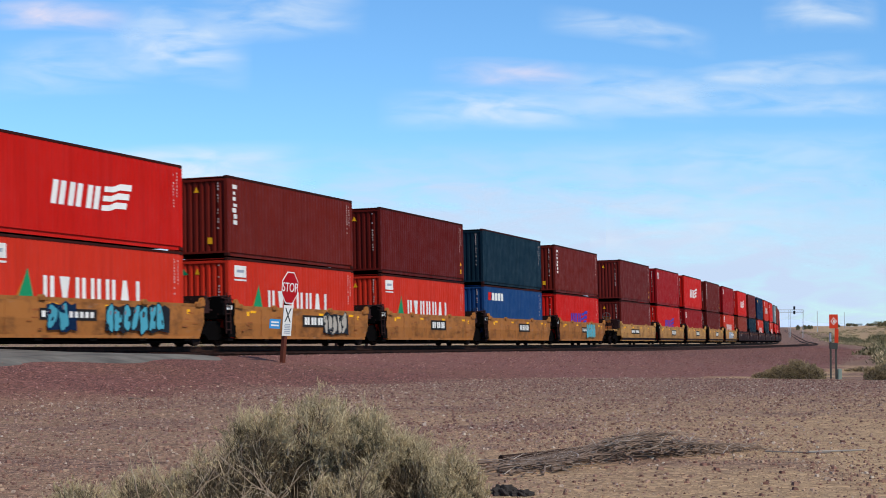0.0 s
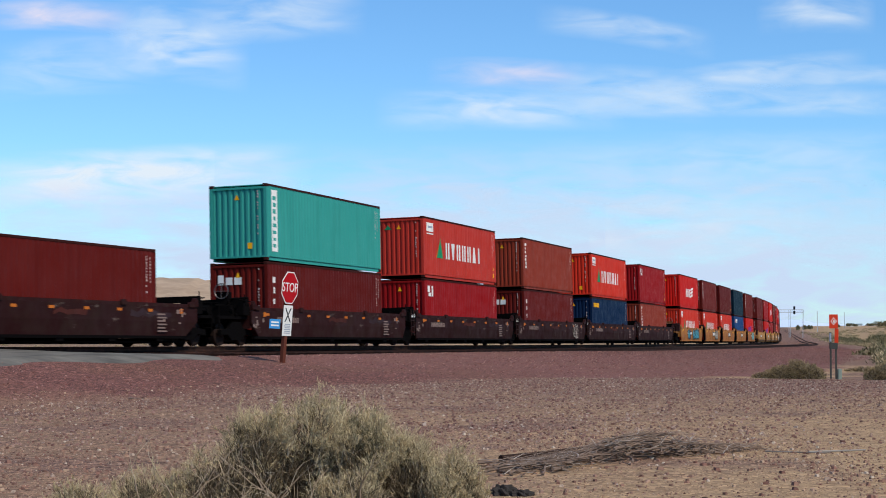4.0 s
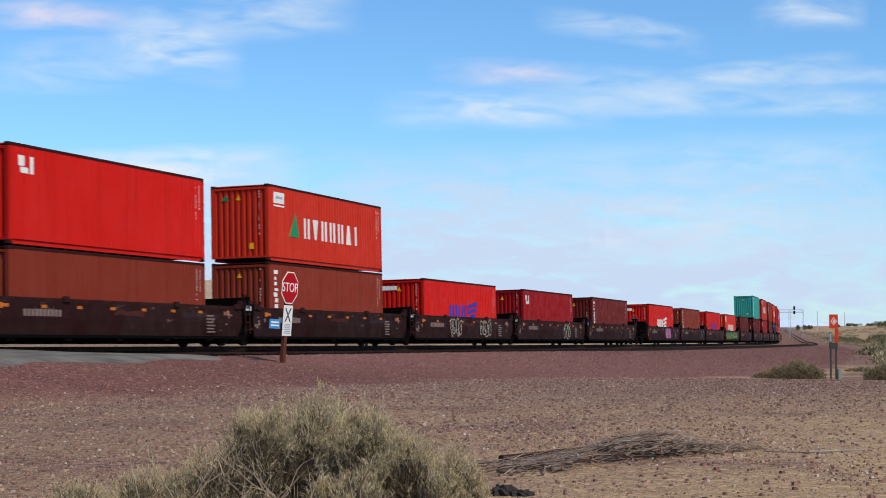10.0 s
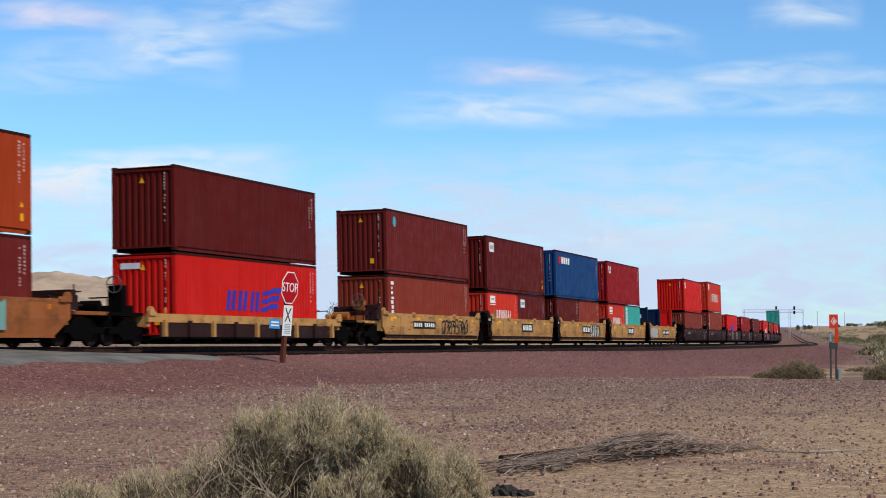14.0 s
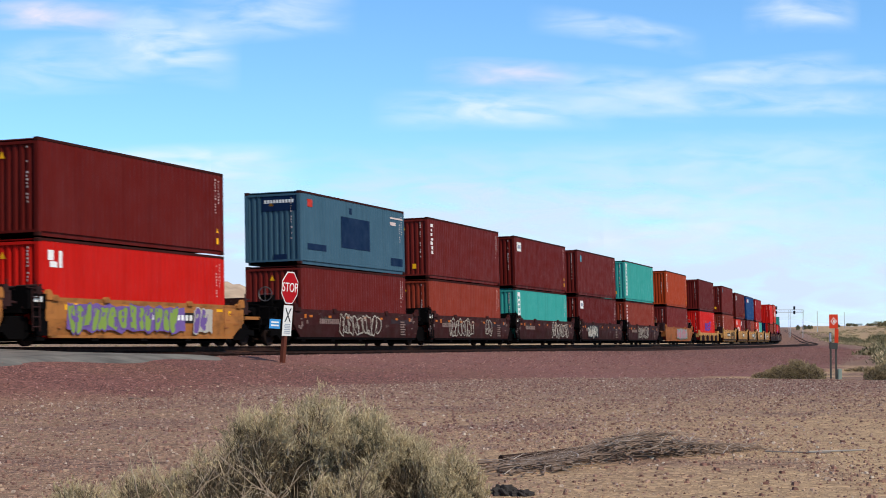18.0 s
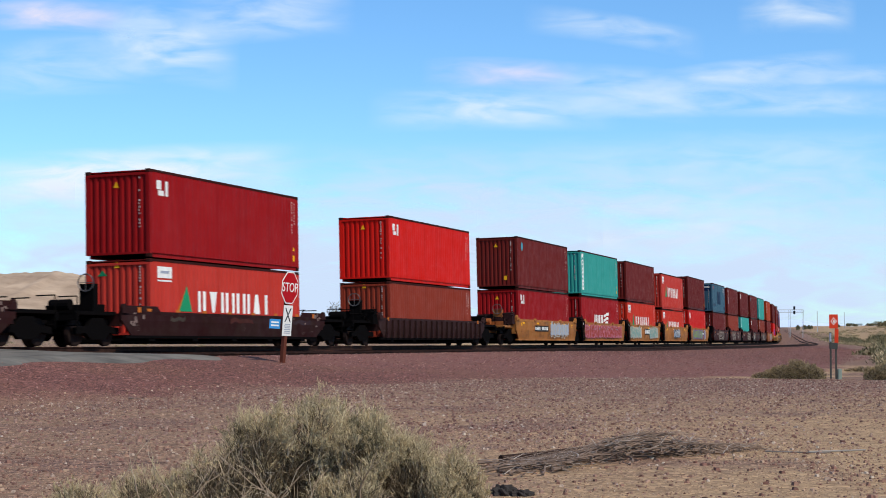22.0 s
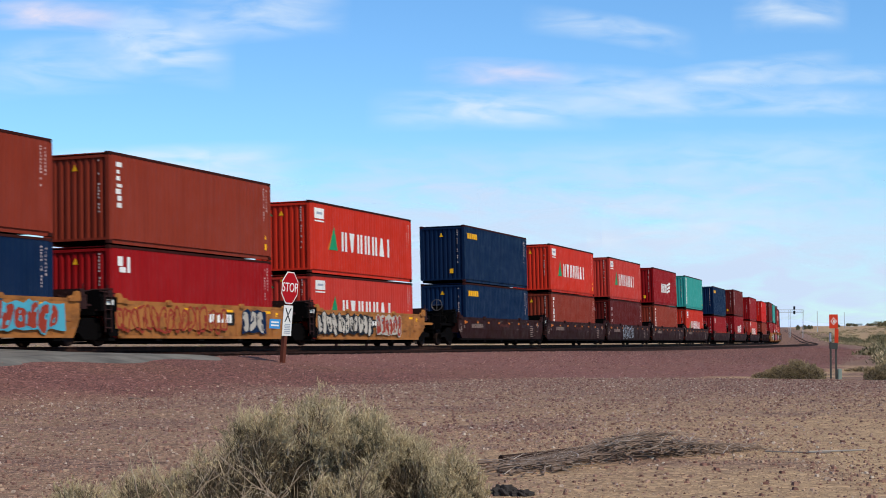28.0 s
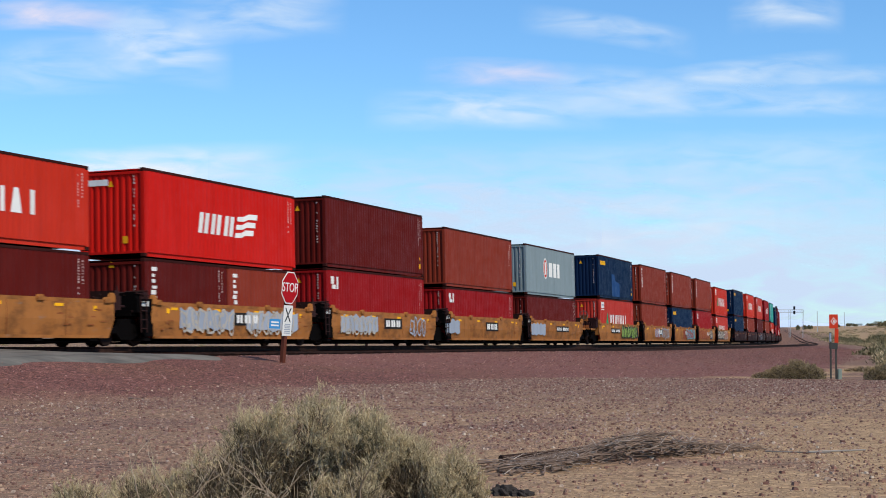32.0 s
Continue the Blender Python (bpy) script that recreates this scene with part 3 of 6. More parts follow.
        mark(c, "decal", flat_shape(("dot", round(f, 2)), [disc]), CYAN, length, "round pale blue decal")
    elif style == "label":
        mark(c, "plate", flat_shape(("label", round(f, 2)), [rect(0.55, 1.4, 2.05 * f, 2.55 * f)]), WHITE, length, "white owner's plate")
        mark(c, "plate_mark", flat_shape(("label_mark", round(f, 2)), [rect(0.68, 1.25, 2.2 * f, 2.4 * f, 0.06)]), GREY_PATCH, length).location.y -= 0.004
    elif style == "patches":
        for i, q in enumerate((rect(4.2, 7.4, 0.85, 2.15), rect(0.7, 2.6, 0.6, 0.85), rect(9.9, 11.4, 0.35, 0.7), rect(5.1, 5.4, 2.3, 2.55))):
            mark(c, "paint_patch", flat_shape(("patch_a", i), [q]), PAINT["navy"], length, "dark blue overpainted patch")
        mark(c, "logo_square", flat_shape(("patch_b",), [rect(0.75, 1.25, 2.3, 2.6)]), PAINT["rose"], length, "small red square")
        mark(c, "plate", flat_shape(("patch_c",), [rect(9.9, 10.6, 2.15, 2.3), rect(9.9, 11.5, 2.45, 2.52)]), PALE, length)
        for i, q in enumerate((rect(0.75, 2.2, 2.1, 2.72), rect(1.2, 1.8, 0.1, 0.4))):
            end_mark(c, "paint_patch", flat_shape(("patch_d", i), [q]), PAINT["navy"], length, "blue overpainted band")
        end_mark(c, "logo", flat_shape(("patch_e",), [rect(0.85 + i * 0.13, 0.94 + i * 0.13, 2.42, 2.55) for i in range(10)]), WHITE, length).location.x -= 0.004
    elif style == "window":
        mark(c, "paint_patch", flat_shape(("patch_w",), [[(4.2, 0.15), (6.9, 0.15), (6.9, 1.1), (5.5, 1.25), (5.1, 1.7), (4.2, 1.7)]]), PAINT["blue"], length, "lighter blue overpainted patch")
        brand(c, "yellow", height, length)


KINDS = {
    # code: paint, marks, what it looks like
    "hr": ("red", "wave", "bright red steel container with white wave marks"),
    "hb": ("red", "wave_blue", "bright red steel container with blue wave marks"),
    "hc": ("crimson", "wave", "crimson steel container with white wave marks"),
    "yo": ("orange", "word", "orange-red steel container with white block lettering"),
    "yc": ("rose", "word", "faded red steel container with white block lettering"),
    "cr": ("red", "corner", "bright red ribbed container with white corner mark"),
    "cc": ("crimson", "corner", "crimson ribbed container with white corner mark"),
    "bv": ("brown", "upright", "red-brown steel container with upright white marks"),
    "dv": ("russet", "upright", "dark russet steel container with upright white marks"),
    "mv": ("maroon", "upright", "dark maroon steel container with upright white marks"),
    "m": ("maroon", "", "plain dark maroon ribbed steel container"),
    "md": ("brown", "dot", "red-brown steel container with a round pale decal"),
    "ml": ("maroon", "label", "maroon steel container with a white plate"),
    "b": ("brown", "", "plain red-brown ribbed steel container"),
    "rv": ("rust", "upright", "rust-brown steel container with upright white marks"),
    "r": ("rust", "", "plain rust-brown ribbed steel container"),
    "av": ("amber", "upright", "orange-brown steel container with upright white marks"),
    "t": ("teal", "strip", "teal steel container with a tall white strip"),
    "n": ("navy", "yellow", "navy blue steel container with yellow marks"),
    "nw": ("navy", "window", "navy blue container with an overpainted lighter patch"),
    "u": ("blue", "square", "blue steel container with red and white marks"),
    "k": ("slate", "", "dark slate-blue ribbed steel container"),
    "s": ("steel", "patches", "weathered steel-blue container with dark overpainted patches"),
    "g": ("grey", "disc", "pale grey steel container with a red disc mark"),
    "x": ("maroon", "end_word", "dark maroon container with white marks on its end"),
}
BOXES = {}


def flat_rack(colour, walls, label):
    """A short flat rack: a low deck with upright end walls. walls: which ends stand up, -1 rear, 1 front."""
    p = PAINT[colour]
    c = tagged(new("flat_rack"), label, "flat rack", "containers on the train")
    hl, hw = L20 / 2, CW / 2
    bm = bmesh.new()
    box(bm, -hl, hl, -hw, hw, 0.0, 0.55)
    bmesh.ops.bevel(bm, geom=list(bm.edges), offset=0.02, segments=1, affect="EDGES")
    part("deck", bm, p, c)
    for sg in walls:
        bm = bmesh.new()
        x0, x1 = sorted((sg * hl, sg * (hl - 0.09)))
        box(bm, x0, x1, -hw + 0.12, hw - 0.12, 0.55, 2.44)
        wall = part("end_wall", bm, p, c)
        for sy_ in (-1, 1):
            pm = shared(("rack_post",), lambda q: box(q, -0.1, 0.1, -0.08, 0.08, 0.55, 2.591))
            part("end_post", pm, p, wall).location = (sg * (hl - 0.1), sy_ * (hw - 0.08), 0)
        bm = bmesh.new()
        box(bm, x0 - 0.03, x1 + 0.03, -hw + 0.16, hw - 0.16, 2.44, 2.55)
        part("header", bm, p, wall)
        if sg > 0:
            bm = bmesh.new()
            plate(bm, rect(0.95, 1.25, 1.65, 1.92), -0.004, 0)
            o = part("label_plate", bm, WHITE, wall, "small white plate")
            o.matrix_basis = pose(x0, CW / 2, 0, 0, 0, -90)
        else:
            for i in range(6):
                o = part("logo_block", flat_shape(("rack_block",), [rect(0, 0.2, 1.75, 2.05)]), WHITE, wall)
                o.matrix_basis = pose(x0, CW / 2 - 0.35 - i * 0.27, 0, 0, 0, -90)
    return c


def load(code, length, height, seed):
    """A container of that kind; alike ones are copies of the first."""
    key = (code, round(length), round(height, 1), seed % 3)
    if key not in BOXES:
        colour, style, label = KINDS[code]
        if length < 10:
            label = label.replace(" container", " twenty-foot container")
        c = container(length, height, colour, label)
        stencils(c, height, length, seed % 3)
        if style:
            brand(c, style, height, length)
        BOXES[key] = c
        return c
    return copy_thing(BOXES[key], Matrix())


def cloud_outline(rnd, x0, x1, z0, z1):
    """One uneven closed outline with bulges all round."""
    n = max(5, int((x1 - x0) / 0.34))
    lo = [(x0 + (x1 - x0) * i / n + rnd.uniform(-0.06, 0.06), z0 + abs(math.sin(i * 1.9 + x0)) * 0.12 + rnd.uniform(0, 0.05)) for i in range(n + 1)]
    hi = [(x0 + (x1 - x0) * i / n + rnd.uniform(-0.06, 0.06), z1 - abs(math.sin(i * 1.4 + x1)) * 0.16 - rnd.uniform(0, 0.06)) for i in range(n + 1)]
    return lo + hi[::-1]


# ---- well cars ----
def bogie(w, x):
    """Two axles, four wheels and two side frames at x."""
    wheel_m = shared(("wheel",), lambda bm: [tube(bm, (0, -0.07, 0), (0, 0.07, 0), 0.42, n=20), tube(bm, (0, -0.09, 0), (0, -0.07, 0), 0.36, 0.42, n=20), tube(bm, (0, -0.13, 0), (0, 0.13, 0), 0.1, n=10)])
    frame_m = shared(("bogie_frame",), lambda bm: plate(bm, [(-1.25, 0.36), (-1.25, 0.56), (-0.55, 0.62), (-0.35, 0.86), (0.35, 0.86), (0.55, 0.62), (1.25, 0.56), (1.25, 0.36), (0.7, 0.4), (0.4, 0.2), (-0.4, 0.2), (-0.7, 0.4)], -0.07, 0.07))
    axle_m = shared(("axle",), lambda bm: tube(bm, (0, -0.7, 0), (0, 0.7, 0), 0.08, n=8))
    bolster_m = shared(("bolster",), lambda bm: box(bm, -0.22, 0.22, -1.0, 1.0, 0.5, 0.85))
    part("bolster", bolster_m, GREASE_SHADE, w).location = (x, 0, 0)
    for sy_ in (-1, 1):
        part("bogie_frame", frame_m, GREASE_SHADE, w).location = (x, sy_ * 1.0, 0)
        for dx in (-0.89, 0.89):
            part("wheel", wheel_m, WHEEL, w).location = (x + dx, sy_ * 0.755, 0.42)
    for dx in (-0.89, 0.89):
        part("axle", axle_m, GREASE_SHADE, w).location = (x + dx, 0, 0.42)


def ring(bm, centre, radius, thick, n=18):
    cx, cy, cz = centre
    pts = [(cx, cy + radius * math.cos(a), cz + radius * math.sin(a)) for a in (2 * math.pi * i / n for i in range(n))]
    for i in range(n):
        tube(bm, pts[i], pts[(i + 1) % n], thick, n=5, caps=False)


PATCHES = (paint("dull_green_grey_patch", lin(58, 50, 42), 0.75, 0.3, 0.4, grime=0.5), paint("dull_oxide_patch", lin(66, 30, 24), 0.75, 0.3, 0.4, grime=0.5), paint("dull_violet_patch", lin(46, 32, 36), 0.75, 0.3, 0.4, grime=0.5))
STYLE = {
    # half length of the sides, their top, paint, half of the spacing within a set, label
    "tan": (6.95, 1.42, "tan", 7.5, "tan yellow articulated well car"),
    "dark": (7.95, 1.39, "dark", 8.57, "dark brown articulated well car"),
    "oxide": (7.0, 1.41, "oxide", 7.5, "oxide brown articulated well car"),
    "low": (7.9, 1.1, "dark", 9.2, "dark brown low-sided well car"),
    "rib": (7.6, 1.2, "umber", 9.2, "dark well car with ribbed sides"),
    "post": (7.9, 1.05, "sandy", 9.0, "ochre well car with a beam on posts"),
    "ochre": (7.6, 1.38, "ochre", 9.0, "ochre well car with deep plate sides"),
}


def well(style, lead, tail):
    """One unit of a well car, rails at z = 0. lead, tail: the end of its set, with a deck and coupler there."""
    half, top, colour, joint, label = STYLE[style]
    front, rear = half, -half
    if style in ("tan", "oxide"):
        front, rear = 7.0, (-6.9 if tail else -5.7)
    elif style == "dark":
        front, rear = 8.35, -7.55
    p = PAINT[colour]
    w = tagged(new("well_car"), label + " on black bogies", "railway wagon", "well cars of the train")
    y0 = 1.30
    for sg in (-1, 1):
        bm = bmesh.new()
        cut = 0.75
        outline = [(rear, 0.8), (rear + (cut if tail else 0.2), 0.3), (front - (cut if lead else 0.2), 0.3), (front, 0.8), (front, top - 0.1), (rear, top - 0.1)]
        if style == "post":
            plate(bm, [(-half + 0.8, 0.3), (half - 0.8, 0.3), (half - 0.8, top - 0.3), (-half + 0.8, top - 0.3)], sg * y0, sg * (y0 + 0.03))
            part("side_sheet", bm, PAINT["umber"], w, "dark recessed side sheet")
            for k in range(9):
                x = -half + 1.0 + k * (2 * half - 2.0) / 8
                pm = shared(("side_post",), lambda q: box(q, -0.09, 0.09, -0.07, 0.07, 0.3, 0.84))
                part("side_post", pm, PAINT["sandy"] if k % 2 == 0 else PAINT["umber"], w).location = (x, sg * (y0 + 0.07), 0)
        else:
            # upright upper half and a lower half that leans in under it
            rows_ = [(outline[5], outline[4], 0.0), (outline[0], outline[3], 0.0), (outline[1], outline[2], -0.065)]
            ring_ = []
            for (xa, za), (xb, zb), dy in rows_:
                ring_.append([bm.verts.new((x_, sg * (y0 + off + dy), z_)) for off in (0.05, 0.0) for x_, z_ in ((xa, za), (xb, zb))])
            for q0, q1 in zip(ring_[:-1], ring_[1:]):
                for i0, i1 in ((0, 1), (1, 3), (3, 2), (2, 0)):
                    bm.faces.new((q0[i0], q0[i1], q1[i1], q1[i0]))
            for q0 in (ring_[0], ring_[-1]):
                bm.faces.new((q0[0], q0[1], q0[3], q0[2]))
            part("side_plate", bm, p, w)
            if style == "low":
                for xa, xb in ((rear, rear + 2.6), (front - 2.4, front)):
                    bm = bmesh.new()
                    plate(bm, [(xa, top - 0.12), (xb, top - 0.12), (xb - (0.3 if xb < 0 else 0), 1.27), (xa + (0.3 if xa > 0 else 0), 1.27)], sg * y0, sg * (y0 + 0.05))
                    part("end_side_plate", bm, p, w)
        tm_ = shared(("top_chord", style, tail), lambda q: box(q, rear, front, -0.054, 0.054, -0.11 if style != "post" else -0.28, 0.0))
        part("top_chord", tm_, p, w).location = (0, sg * y0, top)
        bmch = shared(("bottom_chord", style, tail, lead), lambda q: box(q, rear + 0.3, front - 0.3 - 0.5 * lead, -0.06, 0.06, 0.0, 0.09))
        part("bottom_chord", bmch, p if style in ("tan", "ochre") else GREASE_SHADE, w).location = (0, sg * (y0 - 0.035), 0.24)
        if style == "rib":
            for k in range(19):
                rm = shared(("rib",), lambda q: plate(q, [(-0.05, 0.32), (0.05, 0.32), (0.05, 1.12), (-0.05, 1.12)], -0.05, 0.05))
                part("rib", rm, p, w).location = (-half + 0.85 + k * (2 * half - 1.7) / 18, sg * (y0 + 0.09), 0)
        elif sg < 0 and style in ("tan", "ochre", "oxide", "dark"):
            for k, x in enumerate((rear + 0.45, rear * 0.42, front * 0.42, front - 0.45)):
                br = shared(("bracket",), lambda q: plate(q, [(-0.17, -0.1), (0.17, -0.1), (0.17, 0.0), (0.08, 0.07), (-0.08, 0.07), (-0.17, 0.0)], -0.05, 0.05))
                part("bracket", br, p, w).location = (x, sg * (y0 + 0.06), top)
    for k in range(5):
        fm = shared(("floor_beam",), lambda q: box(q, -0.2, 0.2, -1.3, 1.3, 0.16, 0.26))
        part("floor_beam", fm, GREASE_SHADE, w).location = (-5.9 + k * 2.95, 0, 0)
    # black sheet added to keep the gap under the floor dark
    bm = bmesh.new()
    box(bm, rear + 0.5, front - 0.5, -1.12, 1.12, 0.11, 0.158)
    part("floor_pan", bm, GREASE_SHADE, w)
    if style in ("tan", "oxide", "dark") and not tail:
        bm = bmesh.new()
        box(bm, rear - 0.95, rear - 0.02, -1.38, -0.6, 1.06, 1.5)
        box(bm, rear - 0.75, rear - 0.3, -1.2, 0.9, 1.5, 1.72)
        if style != "dark":
            plate(bm, [(rear - 0.62, 0.8), (rear - 0.42, 0.3), (rear + 0.12, 0.3), (rear + 0.12, 1.1), (rear - 0.62, 1.1)], -1.34, -1.235)
        eb = part("end_box", bm, GREASE_SHADE, w, "black equipment box over the bogie")
        lad = bmesh.new()
        for dx in (-0.78, -0.42):
            tube(lad, (rear + dx, -1.42, 0.42), (rear + dx, -1.4, 1.62), 0.022)
        for k in range(4):
            tube(lad, (rear - 0.78, -1.42, 0.55 + k * 0.28), (rear - 0.42, -1.42, 0.55 + k * 0.28), 0.018)
        part("ladder", lad, PAINT["umber"], w, "narrow steel ladder")
        part("stencil_number", flat_shape(("end_box_bars",), [rect(0.3 + i * 0.15, 0.41 + i * 0.15, 1.26, 1.42) for i in range(3)]), WHITE, eb).location = (rear - 0.95, -1.382, 0)
    # end bulkheads, decks and couplers
    for sg, outer in ((1, lead), (-1, tail)):
        half = front if sg > 0 else -rear
        bk = shared(("end_bulkhead", style), lambda q: box(q, -0.08, 0.08, -1.28, 1.28, 0.62, top - 0.08))
        part("end_bulkhead", bk, p, w).location = (sg * (half - 0.1), 0, 0)
        reach = (joint + (1.05 if style in ("low", "rib", "post", "ochre") else 1.3)) if outer else (joint - 0.15 if sg > 0 else half + 1.0)
        bm = bmesh.new()
        xa, xb = sorted((sg * half, sg * reach))
        box(bm, xa, xb, -1.15, 1.15, 0.95, 1.06)
        box(bm, xa, xb, -0.35, 0.35, 0.62, 0.95)
        part("end_deck", bm, GREASE_SHADE if style not in ("tan", "ochre") or not outer else p, w)
        # rounded bracket standing on the end of the side, and the dark gear over the coupling
        hump = [(0.0, -0.08), (0.0, 0.1), (0.05, 0.19), (0.13, 0.22), (0.22, 0.18), (0.3, 0.08), (0.42, 0.02), (0.42, -0.08)]
        bm = bmesh.new()
        plate(bm, [(sg * (half - x_), top + z_) for x_, z_ in hump], -y0 - 0.1, -y0 + 0.02)
        part("corner_bracket", bm, p, w)
        if style not in ("post", "low"):
            bm = bmesh.new()
            g0 = half + 0.02
            for xa, xb, ya, yb, za, zb in ((0.0, 0.5, -1.28, -0.7, top - 0.3, top + 0.14), (0.1, 0.36, -1.3, 0.8, top + 0.08, top + 0.3), (0.3, 0.8, -0.9, 0.5, 1.06, top + 0.06)):
                box(bm, *sorted((sg * (g0 + xa), sg * (g0 + xb))), ya, yb, za, zb)
            tube(bm, (sg * g0, -1.3, top + 0.2), (sg * (g0 + 0.75), -1.22, top + 0.26), 0.022)
            tube(bm, (sg * (g0 + 0.3), -1.26, top), (sg * (g0 + 0.34), -1.24, top + 0.46), 0.02)
            pipes = random.Random(7 if sg > 0 else 8)
            for _ in range(9):
                xa, xb = g0 + pipes.uniform(0.0, 0.25), g0 + pipes.uniform(0.3, 0.95)
                za = pipes.uniform(1.1, top + 0.35)
                tube(bm, (sg * xa, pipes.uniform(-1.3, -0.5), za), (sg * xb, pipes.uniform(-1.3, -0.3), za + pipes.uniform(-0.2, 0.25)), pipes.uniform(0.014, 0.04))
            for _ in range(4):
                xa, za, ya = g0 + pipes.uniform(0.1, 0.7), pipes.uniform(1.15, top + 0.25), pipes.uniform(-1.3, -0.9)
                d_ = pipes.uniform(0.05, 0.12)
                box(bm, *sorted((sg * xa, sg * (xa + d_ * 2))), ya, ya + 0.15, za, za + d_)
            tagged(part("brake_gear", bm, PAINT["umber"] if style in ("tan", "ochre") else GREASE_SHADE, w, "dark rusty brake gear"), kind="stuff")
        if outer:
            bm = bmesh.new()
            box(bm, *sorted((sg * reach, sg * (reach + 0.55))), -0.16, 0.16, 0.7, 0.98)
            box(bm, *sorted((sg * (reach - 0.1), sg * reach)), -1.2, 1.2, 0.78, 1.0)
            part("coupler", bm, GREASE_SHADE, w)
            bogie(w, sg * (joint - 0.35))
            bm = bmesh.new()
            for yy in (-1.15, 1.15):
                tube(bm, (sg * (reach - 0.1), yy, 0.5), (sg * (reach - 0.1), yy, 1.5), 0.02)
            tube(bm, (sg * (reach - 0.1), -1.15, 1.5), (sg * (reach - 0.1), -0.5, 1.5), 0.02)
            tube(bm, (sg * (reach - 0.1), 1.15, 1.5), (sg * (reach - 0.1), 0.5, 1.5), 0.02)
            tube(bm, (sg * (reach - 0.1), -1.15, 0.62), (sg * (reach - 0.1), 1.15, 0.62), 0.02)
            part("grab_iron", bm, GREASE_SHADE, w)
    half = -rear
    if not tail and style not in ("low", "rib", "post", "ochre"):
        bogie(w, -6.75 if style != "dark" else -8.1)
    if tail or style in ("low", "rib", "post", "ochre"):
        # brake stand on the rear deck
        bm = bmesh.new()
        ring(bm, (-half - 0.62, -0.45, 1.98), 0.27, 0.022)
        tube(bm, (-half - 0.62, -0.72, 1.98), (-half - 0.62, -0.18, 1.98), 0.014)
        tube(bm, (-half - 0.62, -0.45, 1.71), (-half - 0.62, -0.45, 2.25), 0.014)
        part("brake_wheel", bm, STEEL, w, "dark steel brake wheel")
        bm = bmesh.new()
        box(bm, -half - 0.58, -half - 0.3, -0.7, -0.2, 1.3, 1.95)
        box(bm, -half - 0.85, -half - 0.15, -0.85, 0.85, 1.06, 1.3)
        tube(bm, (-half - 1.1, -0.2, 1.3), (-half - 1.1, 0.5, 1.3), 0.17, n=12)
        part("brake_box", bm, PAINT["ochre"] if style in ("tan", "ochre") else GREASE_SHADE, w)
    if style == "tan":
        px_ = -3.0 if tail else 0.2
        if lead or tail:
            pl = part("plate", flat_shape(("well_plate_long",), [rect(0, 3.1, 0.76, 1.1)]), BLACK_PLATE, w, "black plate")
            for i in range(10):
                if i != 4:
                    part("number_bar", flat_shape(("well_number_bar",), [rect(0, 0.18, 0.84, 1.02)]), WHITE, pl).location = (0.12 + i * 0.29, -0.006, 0)
        else:
            pl = part("plate", flat_shape(("well_plate_back",), [rect(0, 2.2, 0.72, 1.17)]), BLACK_PLATE, w, "black plate")
            for i in range(3):
                part("logo_block", flat_shape(("well_logo_block",), [rect(0, 0.2, 0.8, 1.09), rect(0.26, 0.46, 0.8, 1.09)]), WHITE, pl).location = (0.2 + i * 0.64, -0.006, 0)
        pl.location = (px_, -y0 - 0.056, 0)
        rnd_c = random.Random(47)
        cards = []
        for e_ in (rear + 0.6, rear + 2.9, front - 3.4, front - 1.6):
            for i in range(5):
                x_, z_ = e_ + rnd_c.uniform(0, 1.0), rnd_c.uniform(0.45, 1.1)
                cards.append(rect(x_, x_ + rnd_c.uniform(0.1, 0.4), z_, z_ + rnd_c.uniform(0.02, 0.05)))
        tagged(part("stencil_card", flat_shape(("tan_stencil_card", tail), cards), PAINT["ochre"], w), kind="stuff").location.y = -y0 - 0.053
        for i in range(4):
            part("seam", flat_shape(("side_seam",), [rect(0, 0.025, 0.32, 1.3)]), PAINT["ochre"], w).location = (rear + 2.2 + i * 3.0, -y0 - 0.0525, 0)
        for k in range(4):
            part("reflector", flat_shape(("tab",), [rect(0, 0.46, 1.17, 1.26)]), YELLOW, w, "yellow reflector strip").location = (rear + 1.3 + k * 3.1, -y0 - 0.052, 0)
    for k, x in enumerate((rear + 1.0, front - 1.2)):
        part("reflector", flat_shape(("reflector",), [rect(0, 0.2, 1.06, 1.22)]), ORANGE_DECAL if style != "tan" else YELLOW, w, "square reflector").location = (x, -y0 - 0.052, 0)
    if style in ("dark", "oxide", "low"):
        half = STYLE[style][0]
        small = [rect(-half + 1.6 + i * 1.9, -half + 1.88 + i * 1.9, 1.1, 1.19) for i in range(int(half))]
        tagged(part("reflector_row", flat_shape(("reflector_row", style), [q for q in small if q[1][0] < half - 1]), ORANGE_DECAL, w), kind="stuff").location.y = -y0 - 0.052
        rnd_c = random.Random(31)
        cards = []
        for e_ in (-half + 0.5, half - 2.0):
            for i in range(7):
                x_, z_ = e_ + rnd_c.uniform(0, 1.5), rnd_c.uniform(0.62, 1.14)
                cards.append(rect(x_, x_ + rnd_c.uniform(0.06, 0.2), z_, z_ + rnd_c.uniform(0.03, 0.14)))
        tagged(part("stencil_card", flat_shape(("stencil_card", style), cards), DIM, w), kind="stuff").location.y = -y0 - 0.053
        for i in range(3):
            rust_x = -half * 0.6 + i * half * 0.55
            part("paint_patch", flat_shape(("dark_patch", style, i), [cloud_outline(random.Random(70 + i), rust_x, rust_x + 1.0 + 0.8 * i, 0.84, top - 0.16)]), PATCHES[i], w, "dull repainted patch").location.y = -y0 - 0.0515
